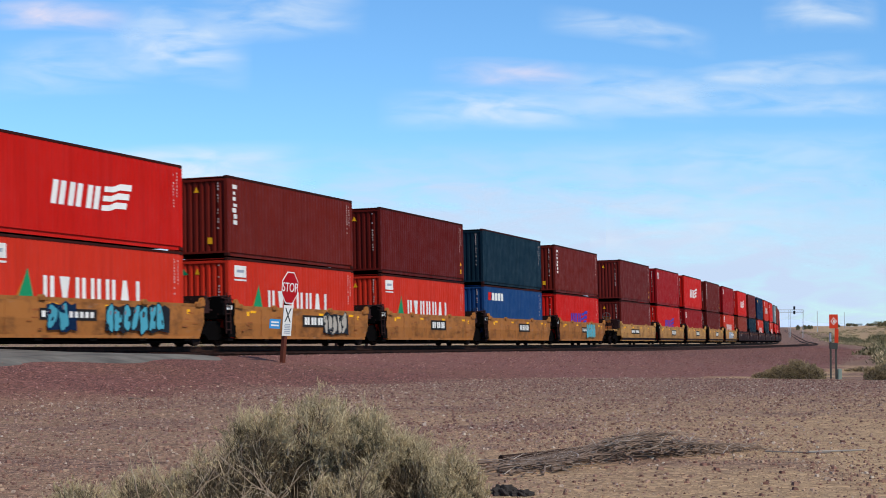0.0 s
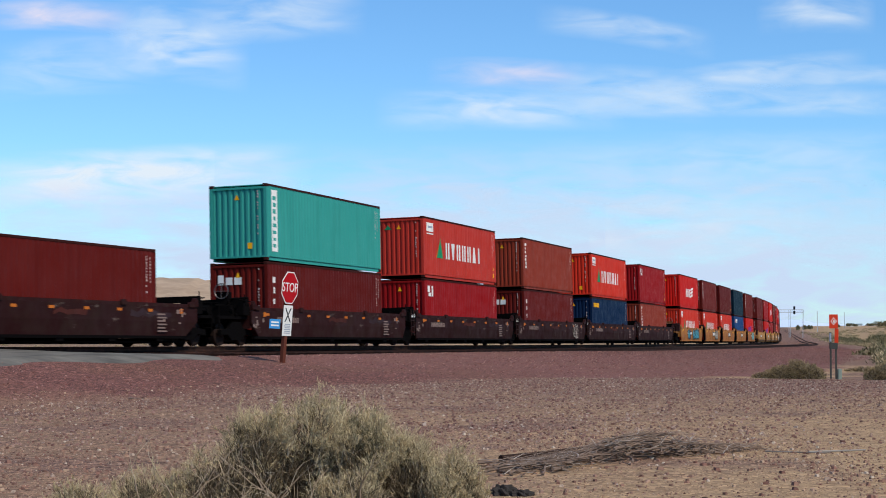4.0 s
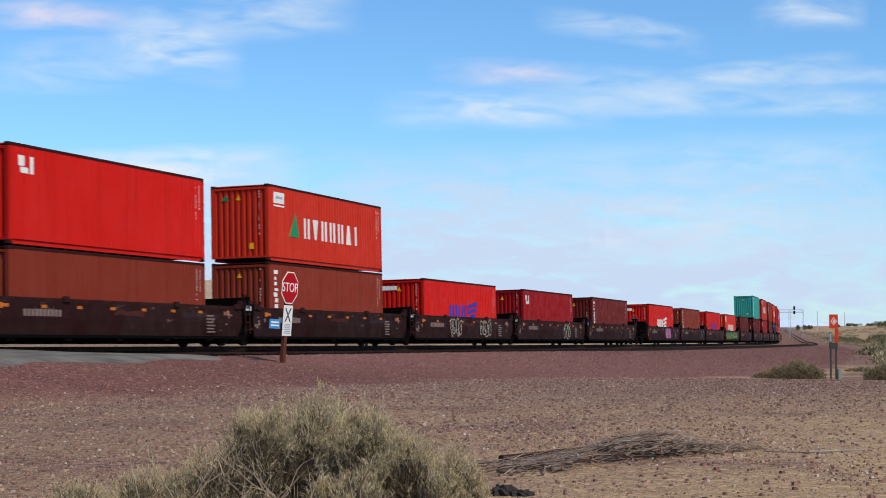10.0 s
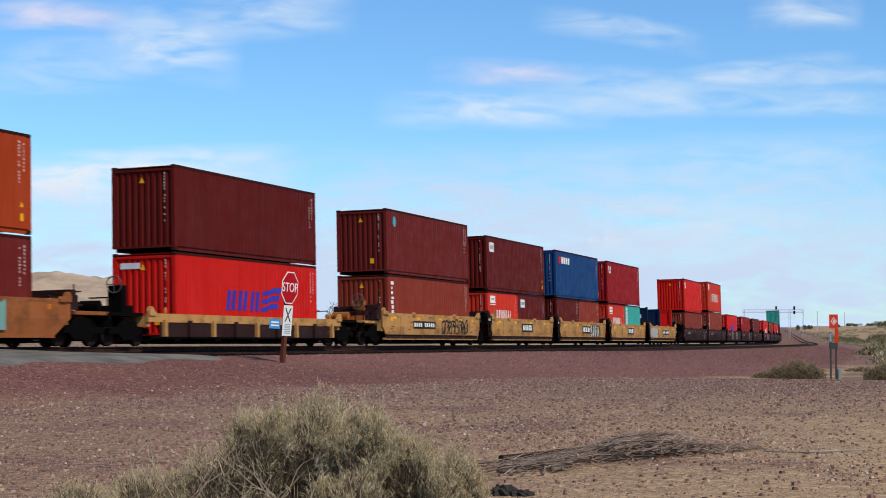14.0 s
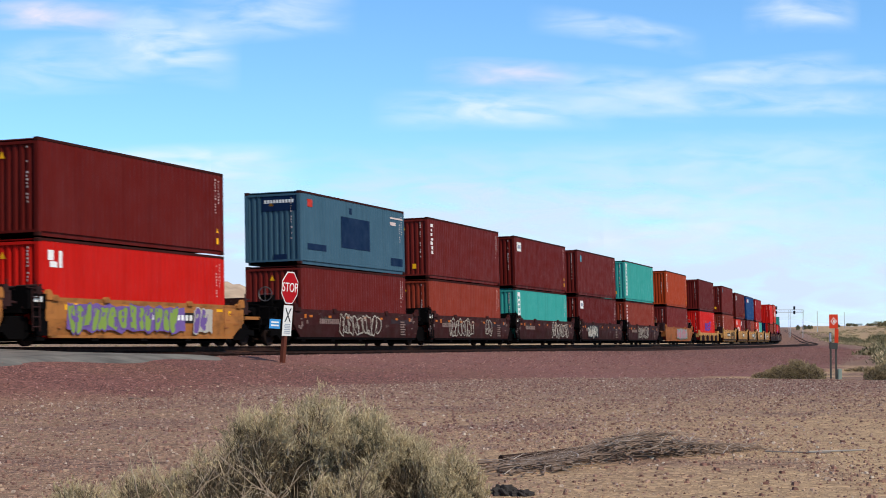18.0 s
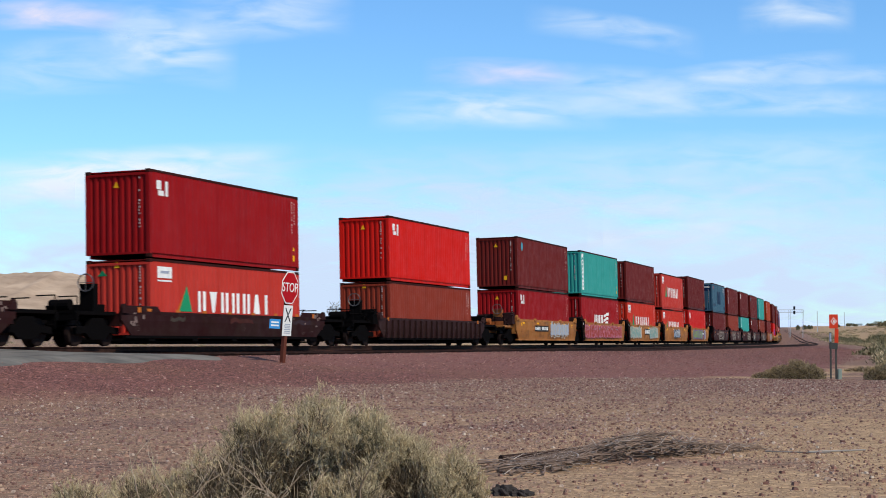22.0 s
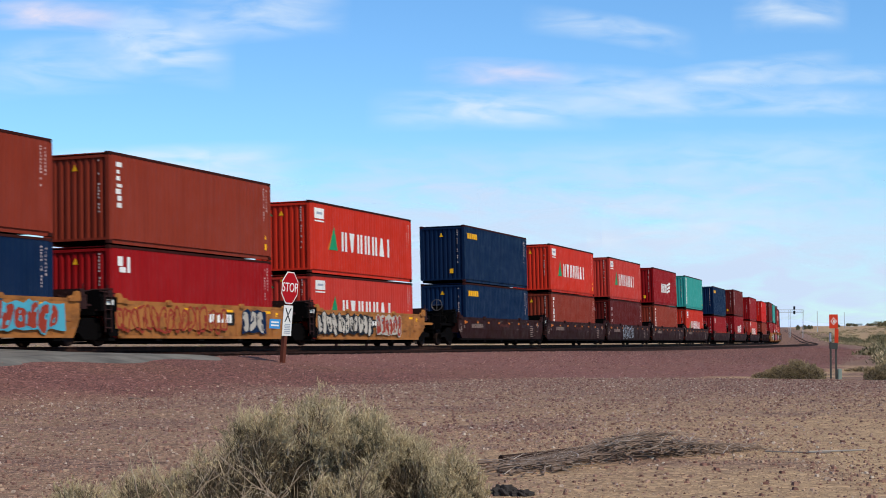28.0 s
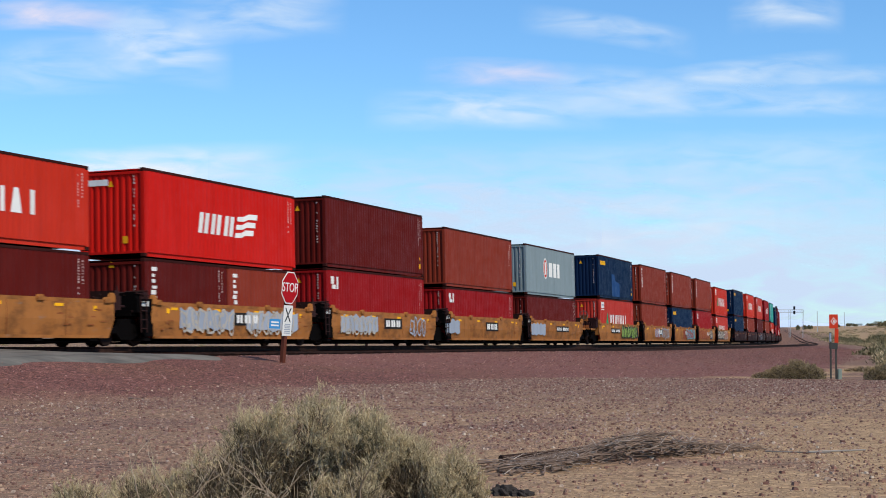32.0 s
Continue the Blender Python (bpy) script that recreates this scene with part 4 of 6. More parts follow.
        if style != "low":
            tagged(part("stencil_number", flat_shape(("stencil_number", style), [rect(-half + 2.6 + i * 0.2, -half + 2.74 + i * 0.2, 0.86, 1.06) for i in range(10)]), DIM, w), kind="stuff").location.y = -y0 - 0.052
            tagged(part("stencil_note", flat_shape(("stencil_note", style), [rect(half - 2.3, half - 1.7 - 0.1 * (i % 2), 0.45 + i * 0.11, 0.5 + i * 0.11) for i in range(6)]), DIM, w), kind="stuff").location.y = -y0 - 0.052
    return w


WELLS = {}


def well_unit(style, lead, tail, faded):
    key = (style, lead, tail, faded)
    if key not in WELLS:
        WELLS[key] = well(style, lead, tail)
        if faded:
            for piece in WELLS[key].children:
                if piece.material_slots[0].material == PAINT["tan"]:
                    piece.material_slots[0].material = PAINT["sandy"]
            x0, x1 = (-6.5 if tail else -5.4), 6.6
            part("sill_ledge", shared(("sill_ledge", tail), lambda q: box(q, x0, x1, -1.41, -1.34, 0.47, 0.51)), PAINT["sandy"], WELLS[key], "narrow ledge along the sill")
            # dark strip put in for the shade of the gap below the ledge
            part("lower_sill", shared(("sill_gap", tail), lambda q: box(q, x0, x1, -1.352, -1.3, 0.31, 0.465)), PAINT["umber"], WELLS[key], "dark strip for the shade under the ledge")
        return WELLS[key]
    return copy_thing(WELLS[key], Matrix())


SPRAY = {"c": CYAN, "k": INK, "w": CHALK, "l": LIME, "p": PINK, "v": VIOLET, "r": BRICK, "s": SEA, "g": GREY_PATCH, "y": YELLOW, "n": PAINT["navy"], "t": PAINT["tan"]}


def blob(rnd, cx, cz, rx, rz, lean=0.0, n=16):
    """A rounded lopsided outline."""
    ph, k = rnd.uniform(0, 6.28), rnd.choice((2, 3, 3, 4))
    pts = []
    for i in range(n):
        a = 2 * math.pi * i / n
        r = 1 + 0.15 * math.sin(k * a + ph) + rnd.uniform(-0.05, 0.05)
        u, v = math.cos(a), math.sin(a)
        u, v = math.copysign(abs(u) ** 0.75, u) * r, math.copysign(abs(v) ** 0.75, v) * r
        pts.append((cx + rx * u + lean * v, cz + rz * v))
    return pts


def outline_of(pts, wide):
    """The outline pts as a closed ring of short pieces, wide metres across."""
    cx, cz = sum(p[0] for p in pts) / len(pts), sum(p[1] for p in pts) / len(pts)
    inner = []
    for x, z in pts:
        d = math.hypot(x - cx, z - cz)
        f = max(0.1, 1 - wide / d)
        inner.append((cx + (x - cx) * f, cz + (z - cz) * f))
    n = len(pts)
    return [[pts[i], pts[(i + 1) % n], inner[(i + 1) % n], inner[i]] for i in range(n)]


EDGE = {"w": "k", "k": "w", "c": "r", "r": "c", "s": "w", "l": "v", "p": "s", "n": "w", "t": "r", "g": "w", "v": "l"}


def spray(w, seed, x0, x1, fill, line, thin=False, z0=0.36, z1=1.34):
    """Spray paint on a side: an uneven ground, swollen shapes over it with bites and glints, none of them letters."""
    rnd = random.Random(seed)
    y = -1.358

    def coat(name, outlines, colour, depth, label):
        o = part("spray_paint", flat_shape((name, seed), outlines), SPRAY[colour], w, label)
        o.location.y = y - depth
        o["kind"] = "stuff"

    if fill not in "-gt":
        fill, line = line, fill
    if fill in "gt":
        part("paint_patch", flat_shape(("spray_patch", seed), [cloud_outline(rnd, x0, x1, z0 + 0.1, z1)]), SPRAY[fill], w, "rough patch of primer paint").location.y = y
        if line in "gt":
            return
    elif fill != "-":
        part("spray_ground", flat_shape(("spray_fill", seed), [cloud_outline(rnd, x0, x1, z0, z1 + 0.04)]), SPRAY[fill], w, "ground of spray paint").location.y = y
    bodies, bites, glints, x = [], [], [], x0 + 0.26
    mid, tall = (z0 + z1) / 2, (z1 - z0) / 2
    while x < x1 - 0.2:
        rx, lean = rnd.uniform(0.2, 0.31), rnd.uniform(-0.12, 0.12)
        cz, rz = mid + rnd.uniform(-0.06, 0.06), tall * rnd.uniform(0.7, 0.92)
        pts = blob(rnd, x, cz, rx, rz, lean)
        bodies.append(pts)
        for _ in range(rnd.choice((1, 2, 2))):
            sgn = rnd.choice((-1, 0, 1))
            bites.append(blob(rnd, x + sgn * rx * 0.55, cz + rnd.uniform(-0.6, 0.6) * rz, rx * rnd.uniform(0.16, 0.34), rz * rnd.uniform(0.12, 0.3), lean * 0.5, 9))
        glints.append(blob(rnd, x - rx * 0.35 + rnd.uniform(-0.05, 0.1), cz + rz * rnd.uniform(0.3, 0.65), 0.03, rz * 0.16, 0.02, 7))
        x += rx * rnd.uniform(1.75, 2.2)
    if thin and fill == "-":
        loops = [q for pts in bodies for q in outline_of(pts, 0.05)]
        coat("spray_loops", loops + [q for pts in bites for q in outline_of(pts, 0.03)], line, 0.0, "thin looping spray lines")
        return
    if fill in "-gt":
        coat("spray_loops", [q for pts in bodies for q in outline_of(pts, 0.085)] + bites, line, 0.005, "fat looping spray lines")
        return
    coat("spray_bodies", bodies, line, 0.005, "swollen spray-painted shapes")
    coat("spray_edges", [q for pts in bodies for q in outline_of(pts, 0.045)], fill, 0.0095, "")
    coat("spray_bites", bites, fill, 0.010, "")
    coat("spray_glints", glints, EDGE.get(line, "g"), 0.010, "")


# ---- the train: middle of each unit at the clip's start, its well, its boxes, its spray paint ----
# two codes: upper and lower box; a+b: two short boxes, the rear one first; lower case o after them: a low lower box
TRAIN = """
329.5 dark T hr r
312.3 dark . yo m
295.2 dark . m cc
278.0 dark . r hr
260.9 dark F g cr
241.0 dark T cr yo
226.0 dark . yo k
211.0 dark . n yo
196.0 dark . b k
181.0 dark F hr r
164.2 tan T cc yo 164:g:g:-2.0:2.5
149.2 tan . dv m
133.90 tan . hr cc
119.12 tan . cc hb
104.24 tan F b b
84.94 tan T dv hb 85:c:s:1.5:4.0
69.93 tan . k u
54.95 tan . m yo
40.02 tan . dv yo 40:w:k:2.2:4.8
25.01 tan F hr yo 241:c:n:-2.6:-1.0 242:c:k:0.6:4.6
5.35 dark T cc rv
-11.60 dark . yo n
-28.60 dark . rv x 28:-:w:4.9:6.4
-45.7 dark . yc cc
-63.00 dark F t x
-83.1 dark T - m
-100.56 dark . - yo 100:l:k:-6.6:5.6
-117.43 dark . - hb
-134.3 dark . - rv
-151.1 dark F - hr 151:p:v:0.8:3.6
-171.65 dark T - bv
-188.88 dark . - cc 189:-:w:2.8:4.6
-205.92 dark . - hb 206:-:w:-2.5:-0.2 207:-:w:2.4:4.6
-222.98 dark . yo rv
-239.80 dark F cr ro
-259.1 tan T - fn+fro 259:w:g:-5.4:-2.3
-273.90 tan . cc yo+to
-288.55 tan . u m+ro 288:w:k:2.4:5.2
-303.07 tan . ml yo+mlo
-317.95 tan F md rv 317:-:k:1.0:5.0
-337.5 post FT m hb
-357.6 ochre FT av b 357:p:s:-1.6:4.4
-375.5 oxide T t rv 375:-:w:-2.0:2.5
-390.58 oxide . md ml 390:w:k:-4.0:-0.8
-405.42 oxide . ml t 405:-:w:1.4:5.4
-420.15 oxide . bv r 420:-:w:-3.4:0.6 421:-:w:2.6:4.0
-435.05 oxide F s b 434:-:w:-2.4:2.4
-453.3 tan T m cr 453:l:v:-4.6:2.6 454:v:w:3.2:4.6
-468.15 tan . yc yoo 468:g:k:-1.0:2.6
-483.18 tan . b yo 483:s:w:-5.6:-1.2 484:s:w:2.2:6.0
-497.95 tan . t hc 497:r:p:-5.6:6.0
-513.07 tan F md cc 512:g:w:0.6:5.0
-533.57 rib FT cr ro
-555.08 low FT cc yco
-576.58 low FT bv hc
-597.48 low FT n cco
-618.12 dark T t yo
-635.12 dark . hc rv
-652.34 dark . yc x 652:-:g:-2.4:1.6
-669.00 dark . yo rv
-685.98 dark F n n
-705.56 tan T yo yco 705:w:k:-5.6:0.4 706:r:w:0.8:3.8
-720.83 tan . rv cc 720:r:t:-5.8:1.8 721:w:n:3.0:5.0
-735.66 tan . rv n 735:-:r:-1.2:0.8 736:r:c:1.2:6.2
-750.18 tan . rv r 750:g:r:-1.0:1.2 751:-:g:2.0:6.0
-765.27 tan F nw yc 765:l:k:0.6:6.6
-784.02 tan T g mo 783:g:g:-5.6:-2.4
-798.62 tan . r ccoo 798:g:g:-6.4:-4.2
-813.50 tan . m cc 813:g:w:-4.8:-0.6 814:-:g:3.4:5.6
-828.19 tan . hr mv+rvo 828:g:w:-3.8:0.2 829:g:w:1.2:5.6
-843.2 tan F yo2 mlo
"""
RACKS = {"fn": ("navy", (-1, 1), "navy blue flat rack with upright end walls"), "fr": ("red", (1,), "bright red flat rack with one upright end wall")}
MOVERS, PAINTED = [], []
FLOOR = 0.258
for count, row in enumerate(TRAIN.strip().splitlines()):
    fields = row.split()
    at = float(fields[0])
    style, ends, upper, lower, sprays = fields[1], fields[2], fields[3], fields[4], fields[5:]
    w = well_unit(style, "T" in ends, "F" in ends, style == "tan" and (-320 < at < -250 or 100 < at < 170))
    MOVERS.append((w, at, STYLE[style][3], None))
    for sp in sprays:
        PAINTED.append((w, sp.split(":"), style in ("dark", "oxide")))
    height = HIGH
    if lower.endswith("oo"):
        lower, height = lower[:-1], LOW
    if lower not in KINDS and lower.endswith("o"):
        lower, height = lower[:-1], LOW
    stack = FLOOR
    if "+" in lower:
        ra, fb = lower.split("+")
        for code, dx in ((ra, -2.93), (fb, 2.93)):
            if code in RACKS:
                MOVERS.append((flat_rack(*RACKS[code]), at, 6.0, Matrix.Translation((dx, 0, FLOOR))))
                continue
            MOVERS.append((load(code, L20, height, count), at, 6.0, Matrix.Translation((dx, 0, FLOOR))))
    else:
        MOVERS.append((load(lower, L40, height, count), at, 6.0, Matrix.Translation((0, 0, FLOOR))))
    stack += height + 0.045
    if upper != "-":
        uh = LOW if upper.endswith("2") else HIGH
        MOVERS.append((load(upper.rstrip("2"), L40, uh, count + 1), at, 6.0, Matrix.Translation((0, 0, stack))))
for w, (seed, fill, line, a, b), thin in PAINTED:
    spray(w, int(seed), float(a), float(b), fill, line, thin)


def motions():
    """The train rolls away along the line at about 95 km/h; the clouds drift."""
    for ob, at, half, lift in MOVERS:
        rows = []
        for t in range(0, 33, 2):
            m = line_pose(at + travelled(t), half)
            rows.append((float(t), m @ lift if lift else m))
        walk(ob, rows)
    for ob, rows in DRIFT:
        walk(ob, rows)


# ---- sign post at the crossing ----
def place(px, py_, z=0.0):
    return Matrix.Translation((px, py_, z))


SIGN_X, SIGN_Y = -4.1, 43.3
SIGN_Z = ground_at(SIGN_X, SIGN_Y)
SIGN_RED = paint("sign_red", lin(170, 20, 28), 0.4, 0.1, 0.1)
SIGN_BLUE = paint("sign_blue", lin(66, 146, 204), 0.4, 0.1, 0.1)
POST_WOOD = paint("brown_stained_post", lin(92, 50, 38), 0.85, 0.3, 0.4)


def words(text, size, material, parent, name, m):
    """Writing as a mesh of its own, made with the built-in font."""
    cu = bpy.data.curves.new(name, "FONT")
    cu.body, cu.size, cu.align_x, cu.align_y, cu.extrude = text, size, "CENTER", "CENTER", 0.003
    tmp = bpy.data.objects.new(name, cu)
    me = bpy.data.meshes.new_from_object(tmp)
    bpy.data.objects.remove(tmp)
    me.materials.clear()
    o = part(name, me, material, parent)
    o.matrix_basis = m
    return o


sign = tagged(new("stop_sign"), "red octagonal stop sign on a leaning brown wooden post", "road sign")
# x of the thing lies in the plate, its face looks towards -y
sign.matrix_world = place(SIGN_X, SIGN_Y, SIGN_Z) @ pose(0, 0, 0, 0, 3.9, 0) @ pose(0, 0, 0, 0, 0, 65.5)
bm = bmesh.new()
box(bm, -0.07, 0.07, -0.05, 0.05, -0.3, 2.1)
bmesh.ops.bevel(bm, geom=list(bm.edges), offset=0.008, segments=1, affect="EDGES")
part("post", bm, POST_WOOD, sign, "brown square post")
R8 = 0.408 / math.cos(math.pi / 8)
ZC = 1.92
octo = [(R8 * math.cos(math.pi / 8 + k * math.pi / 4), ZC + R8 * math.sin(math.pi / 8 + k * math.pi / 4)) for k in range(8)]
bm = bmesh.new()
plate(bm, octo, -0.062, -0.055)
face_p = part("octagon_border", bm, WHITE, sign, "white border of the octagon")
inner = [(x * 0.93, ZC + (z - ZC) * 0.93) for x, z in octo]
bm = bmesh.new()
plate(bm, inner, -0.066, -0.0621)
part("octagon_plate", bm, SIGN_RED, sign, "red octagonal plate")
words("STOP", 0.33, WHITE, sign, "lettering", pose(0, -0.068, ZC, 90, 0, 0))
bm = bmesh.new()
plate(bm, rect(-0.23, 0.23, 0.69, 1.47), -0.06, -0.054)
panel_o = part("panel", bm, WHITE, sign, "white upright panel")
bm = bmesh.new()
plate(bm, [(-0.16, 1.04), (-0.11, 1.04), (0.16, 1.4), (0.11, 1.4)], -0.064, -0.061)
plate(bm, [(0.11, 1.04), (0.16, 1.04), (-0.11, 1.4), (-0.16, 1.4)], -0.0645, -0.0611)
part("cross_mark", bm, INK, panel_o, "black cross")
bm = bmesh.new()
for k in range(6):
    plate(bm, rect(-0.15 + 0.02 * (k % 2), 0.15, 0.75 + k * 0.045, 0.772 + k * 0.045), -0.064, -0.061)
part("small_print", bm, GREY_PATCH, panel_o, "grey lines too small to read")
bm = bmesh.new()
plate(bm, rect(-0.74, -0.2, 0.86, 1.1), 0.03, 0.036)
blue_o = part("blue_panel", bm, SIGN_BLUE, sign, "small blue panel")
bm = bmesh.new()
for k in range(2):
    plate(bm, rect(-0.66, -0.28, 0.92 + k * 0.08, 0.96 + k * 0.08), 0.027, 0.0299)
part("small_print", bm, WHITE, blue_o)

# ---- red cable marker ----
MX, MY = 10.37, 45.0
MZ = ground_at(MX, MY)
MARK_RED = paint("marker_orange_red", lin(206, 62, 36), 0.5, 0.2, 0.1)
GALV = paint("dark_galvanised_post", lin(70, 70, 66), 0.6, 0.3, 0.6)
mk = tagged(new("cable_marker"), "orange-red marker panel on two dark steel posts", "marker post")
mk.matrix_world = place(MX, MY, MZ)
for x, h in ((-0.08, 1.25), (0.06, 1.35)):
    bm = bmesh.new()
    box(bm, x - 0.022, x + 0.022, -0.02, 0.02, -0.2, h)
    part("post", bm, GALV, mk)
bm = bmesh.new()
plate(bm, rect(-0.115, 0.115, 1.35, 1.72), -0.03, -0.022)
pan = part("panel", bm, MARK_RED, mk, "orange-red panel")
bm = bmesh.new()
plate(bm, [(0, 1.44), (0.085, 1.54), (0, 1.64), (-0.085, 1.54)], -0.034, -0.0305)
plate(bm, [(0, 1.46), (0.06, 1.54), (0, 1.62), (-0.06, 1.54)], -0.03, -0.0299)
part("diamond", bm, WHITE, pan, "white diamond")
bm = bmesh.new()
plate(bm, [(0, 1.465), (0.062, 1.54), (0, 1.615), (-0.062, 1.54)], -0.038, -0.0345)
part("diamond_centre", bm, MARK_RED, pan)
bm = bmesh.new()
plate(bm, rect(-0.02, 0.03, 1.5, 1.57), -0.042, -0.0385)
part("diamond_mark", bm, WHITE, pan)
bm = bmesh.new()
plate(bm, rect(0.02, 0.12, 0.95, 1.34, 0.01), -0.028, -0.02)
part("lower_panel", bm, MARK_RED, mk)
bm = bmesh.new()
box(bm, -0.11, 0.1, -0.05, 0.03, 0.8, 0.97)
part("clamp", bm, GALV, mk)
bm = bmesh.new()
box(bm, -0.11, -0.07, -0.05, 0.03, 1.0, 1.22)
part("tag_plate", bm, GREY_PATCH, mk)
bm = bmesh.new()
box(bm, 0.1, 0.2, -0.06, 0.06, -0.1, 0.28)
bmesh.ops.bevel(bm, geom=list(bm.edges), offset=0.01, segments=1, affect="EDGES")
part("junction_box", bm, paint("pale_green_grey", lin(140, 150, 136), 0.6), mk, "pale green-grey junction box")


# ---- shrubs ----
def leafy(name, tints, rough=0.85):
    m, n_, l_, b_ = base_mat(name, tints[0], rough)
    geo = n_.new("ShaderNodeNewGeometry")
    r_ = n_.new("ShaderNodeValToRGB")
    el = r_.color_ramp.elements
    el[0].color, el[1].color = (*tints[0], 1), (*tints[-1], 1)
    for i, t_ in enumerate(tints[1:-1]):
        e_ = el.new((i + 1) / (len(tints) - 1))
        e_.color = (*t_, 1)
    l_.new(geo.outputs["Random Per Island"], r_.inputs[0])
    l_.new(r_.outputs[0], b_.inputs["Base Color"])
    b_.inputs["Specular IOR Level"].default_value = 0.2
    return m


STRAW = leafy("dry_straw_tips", [lin(170, 151, 112), lin(192, 173, 133), lin(206, 188, 150), lin(146, 127, 94)])
SAGE = leafy("grey_green_leaves", [lin(92, 86, 60), lin(112, 104, 76), lin(128, 116, 88), lin(96, 85, 62)])
SHADE_CORE = leafy("dark_shade_twigs", [lin(84, 72, 54), lin(104, 90, 68), lin(68, 56, 43), lin(120, 104, 80)])
TWIG = leafy("grey_dry_twigs", [lin(156, 138, 112), lin(186, 168, 140), lin(128, 108, 88), lin(204, 188, 162)])


BRUSH = leafy("brown_dry_brush", [lin(158, 138, 98), lin(176, 154, 112), lin(134, 116, 82), lin(192, 170, 128)])


def tuft_mesh(name, lobes, count, seed, length, width, low=0.1, up=0.55, relative=False):
    """Many thin bent blades near the outside of some domes. lobes: x, y, z, rx, ry, height, share."""
    rnd = np.random.RandomState(seed)
    share = np.array([q[6] for q in lobes], float)
    pick = rnd.choice(len(lobes), count, p=share / share.sum())
    lb = np.array([q[:6] for q in lobes])[pick]
    az = rnd.uniform(0, 2 * np.pi, count)
    el = np.arcsin(rnd.uniform(low, 1.0, count))
    d = np.column_stack([np.cos(el) * np.cos(az), np.cos(el) * np.sin(az), np.sin(el)])
    lump = 1 + 0.16 * np.sin(az * 3 + pick) * np.cos(el * 5 + pick * 2) + 0.08 * np.sin(az * 9 + el * 7)
    rad = rnd.uniform(0.45, 1.0, count) ** 0.6 * lump
    p0 = lb[:, :3] + d * rad[:, None] * lb[:, 3:6]
    p0[:, 2] = np.maximum(p0[:, 2], lb[:, 2] - 0.4 * lb[:, 5])
    go = 0.6 * d + np.array([0, 0, up]) + rnd.normal(0, 0.62, (count, 3))
    go /= np.linalg.norm(go, axis=1)[:, None]
    ln = rnd.uniform(0.5, 1.2, count) * length * (lb[:, 3] if relative else 1.0)
    side = np.cross(go, rnd.normal(0, 1, (count, 3)))
    side /= np.linalg.norm(side, axis=1)[:, None] + 1e-9
    wd = rnd.uniform(0.6, 1.3, count)[:, None] * width * (lb[:, 3:4] if relative else 1.0)
    bend = rnd.normal(0, 0.16, (count, 3)) * ln[:, None]
    p1 = p0 + go * ln[:, None] * 0.55 + bend * 0.4
    p2 = p0 + go * ln[:, None] + bend
    v = np.stack([p0 - side * wd * 0.8, p0 + side * wd * 0.8, p1 - side * wd, p1 + side * wd, p2], 1).reshape(-1, 3)
    k = np.arange(count)[:, None] * 5
    quads_ = (k + np.array([0, 1, 3, 2])).tolist()
    tris_ = (k + np.array([2, 3, 4])).tolist()
    me = bpy.data.meshes.new(name)
    me.from_pydata(v.tolist(), [], quads_ + tris_)
    return me


def ribbons(name, p0, go, ln, wd, rnd, bend=0.16):
    """Thin tapering blades from p0 along go."""
    n_ = len(p0)
    side = np.cross(go, rnd.normal(0, 1, (n_, 3)))
    side /= np.linalg.norm(side, axis=1)[:, None] + 1e-9
    off = rnd.normal(0, bend, (n_, 3)) * ln[:, None]
    p1 = p0 + go * ln[:, None] * 0.55 + off * 0.5
    p2 = p0 + go * ln[:, None] + off * 0.6
    v = np.stack([p0 - side * wd[:, None], p0 + side * wd[:, None], p1 - side * wd[:, None] * 0.8, p1 + side * wd[:, None] * 0.8, p2], 1).reshape(-1, 3)
    k = np.arange(n_)[:, None] * 5
    me = bpy.data.meshes.new(name)
    me.from_pydata(v.tolist(), [], (k + np.array([0, 1, 3, 2])).tolist() + (k + np.array([2, 3, 4])).tolist())
    return me, p2


def unit_rows(v):
    return v / (np.linalg.norm(v, axis=1)[:, None] + 1e-9)


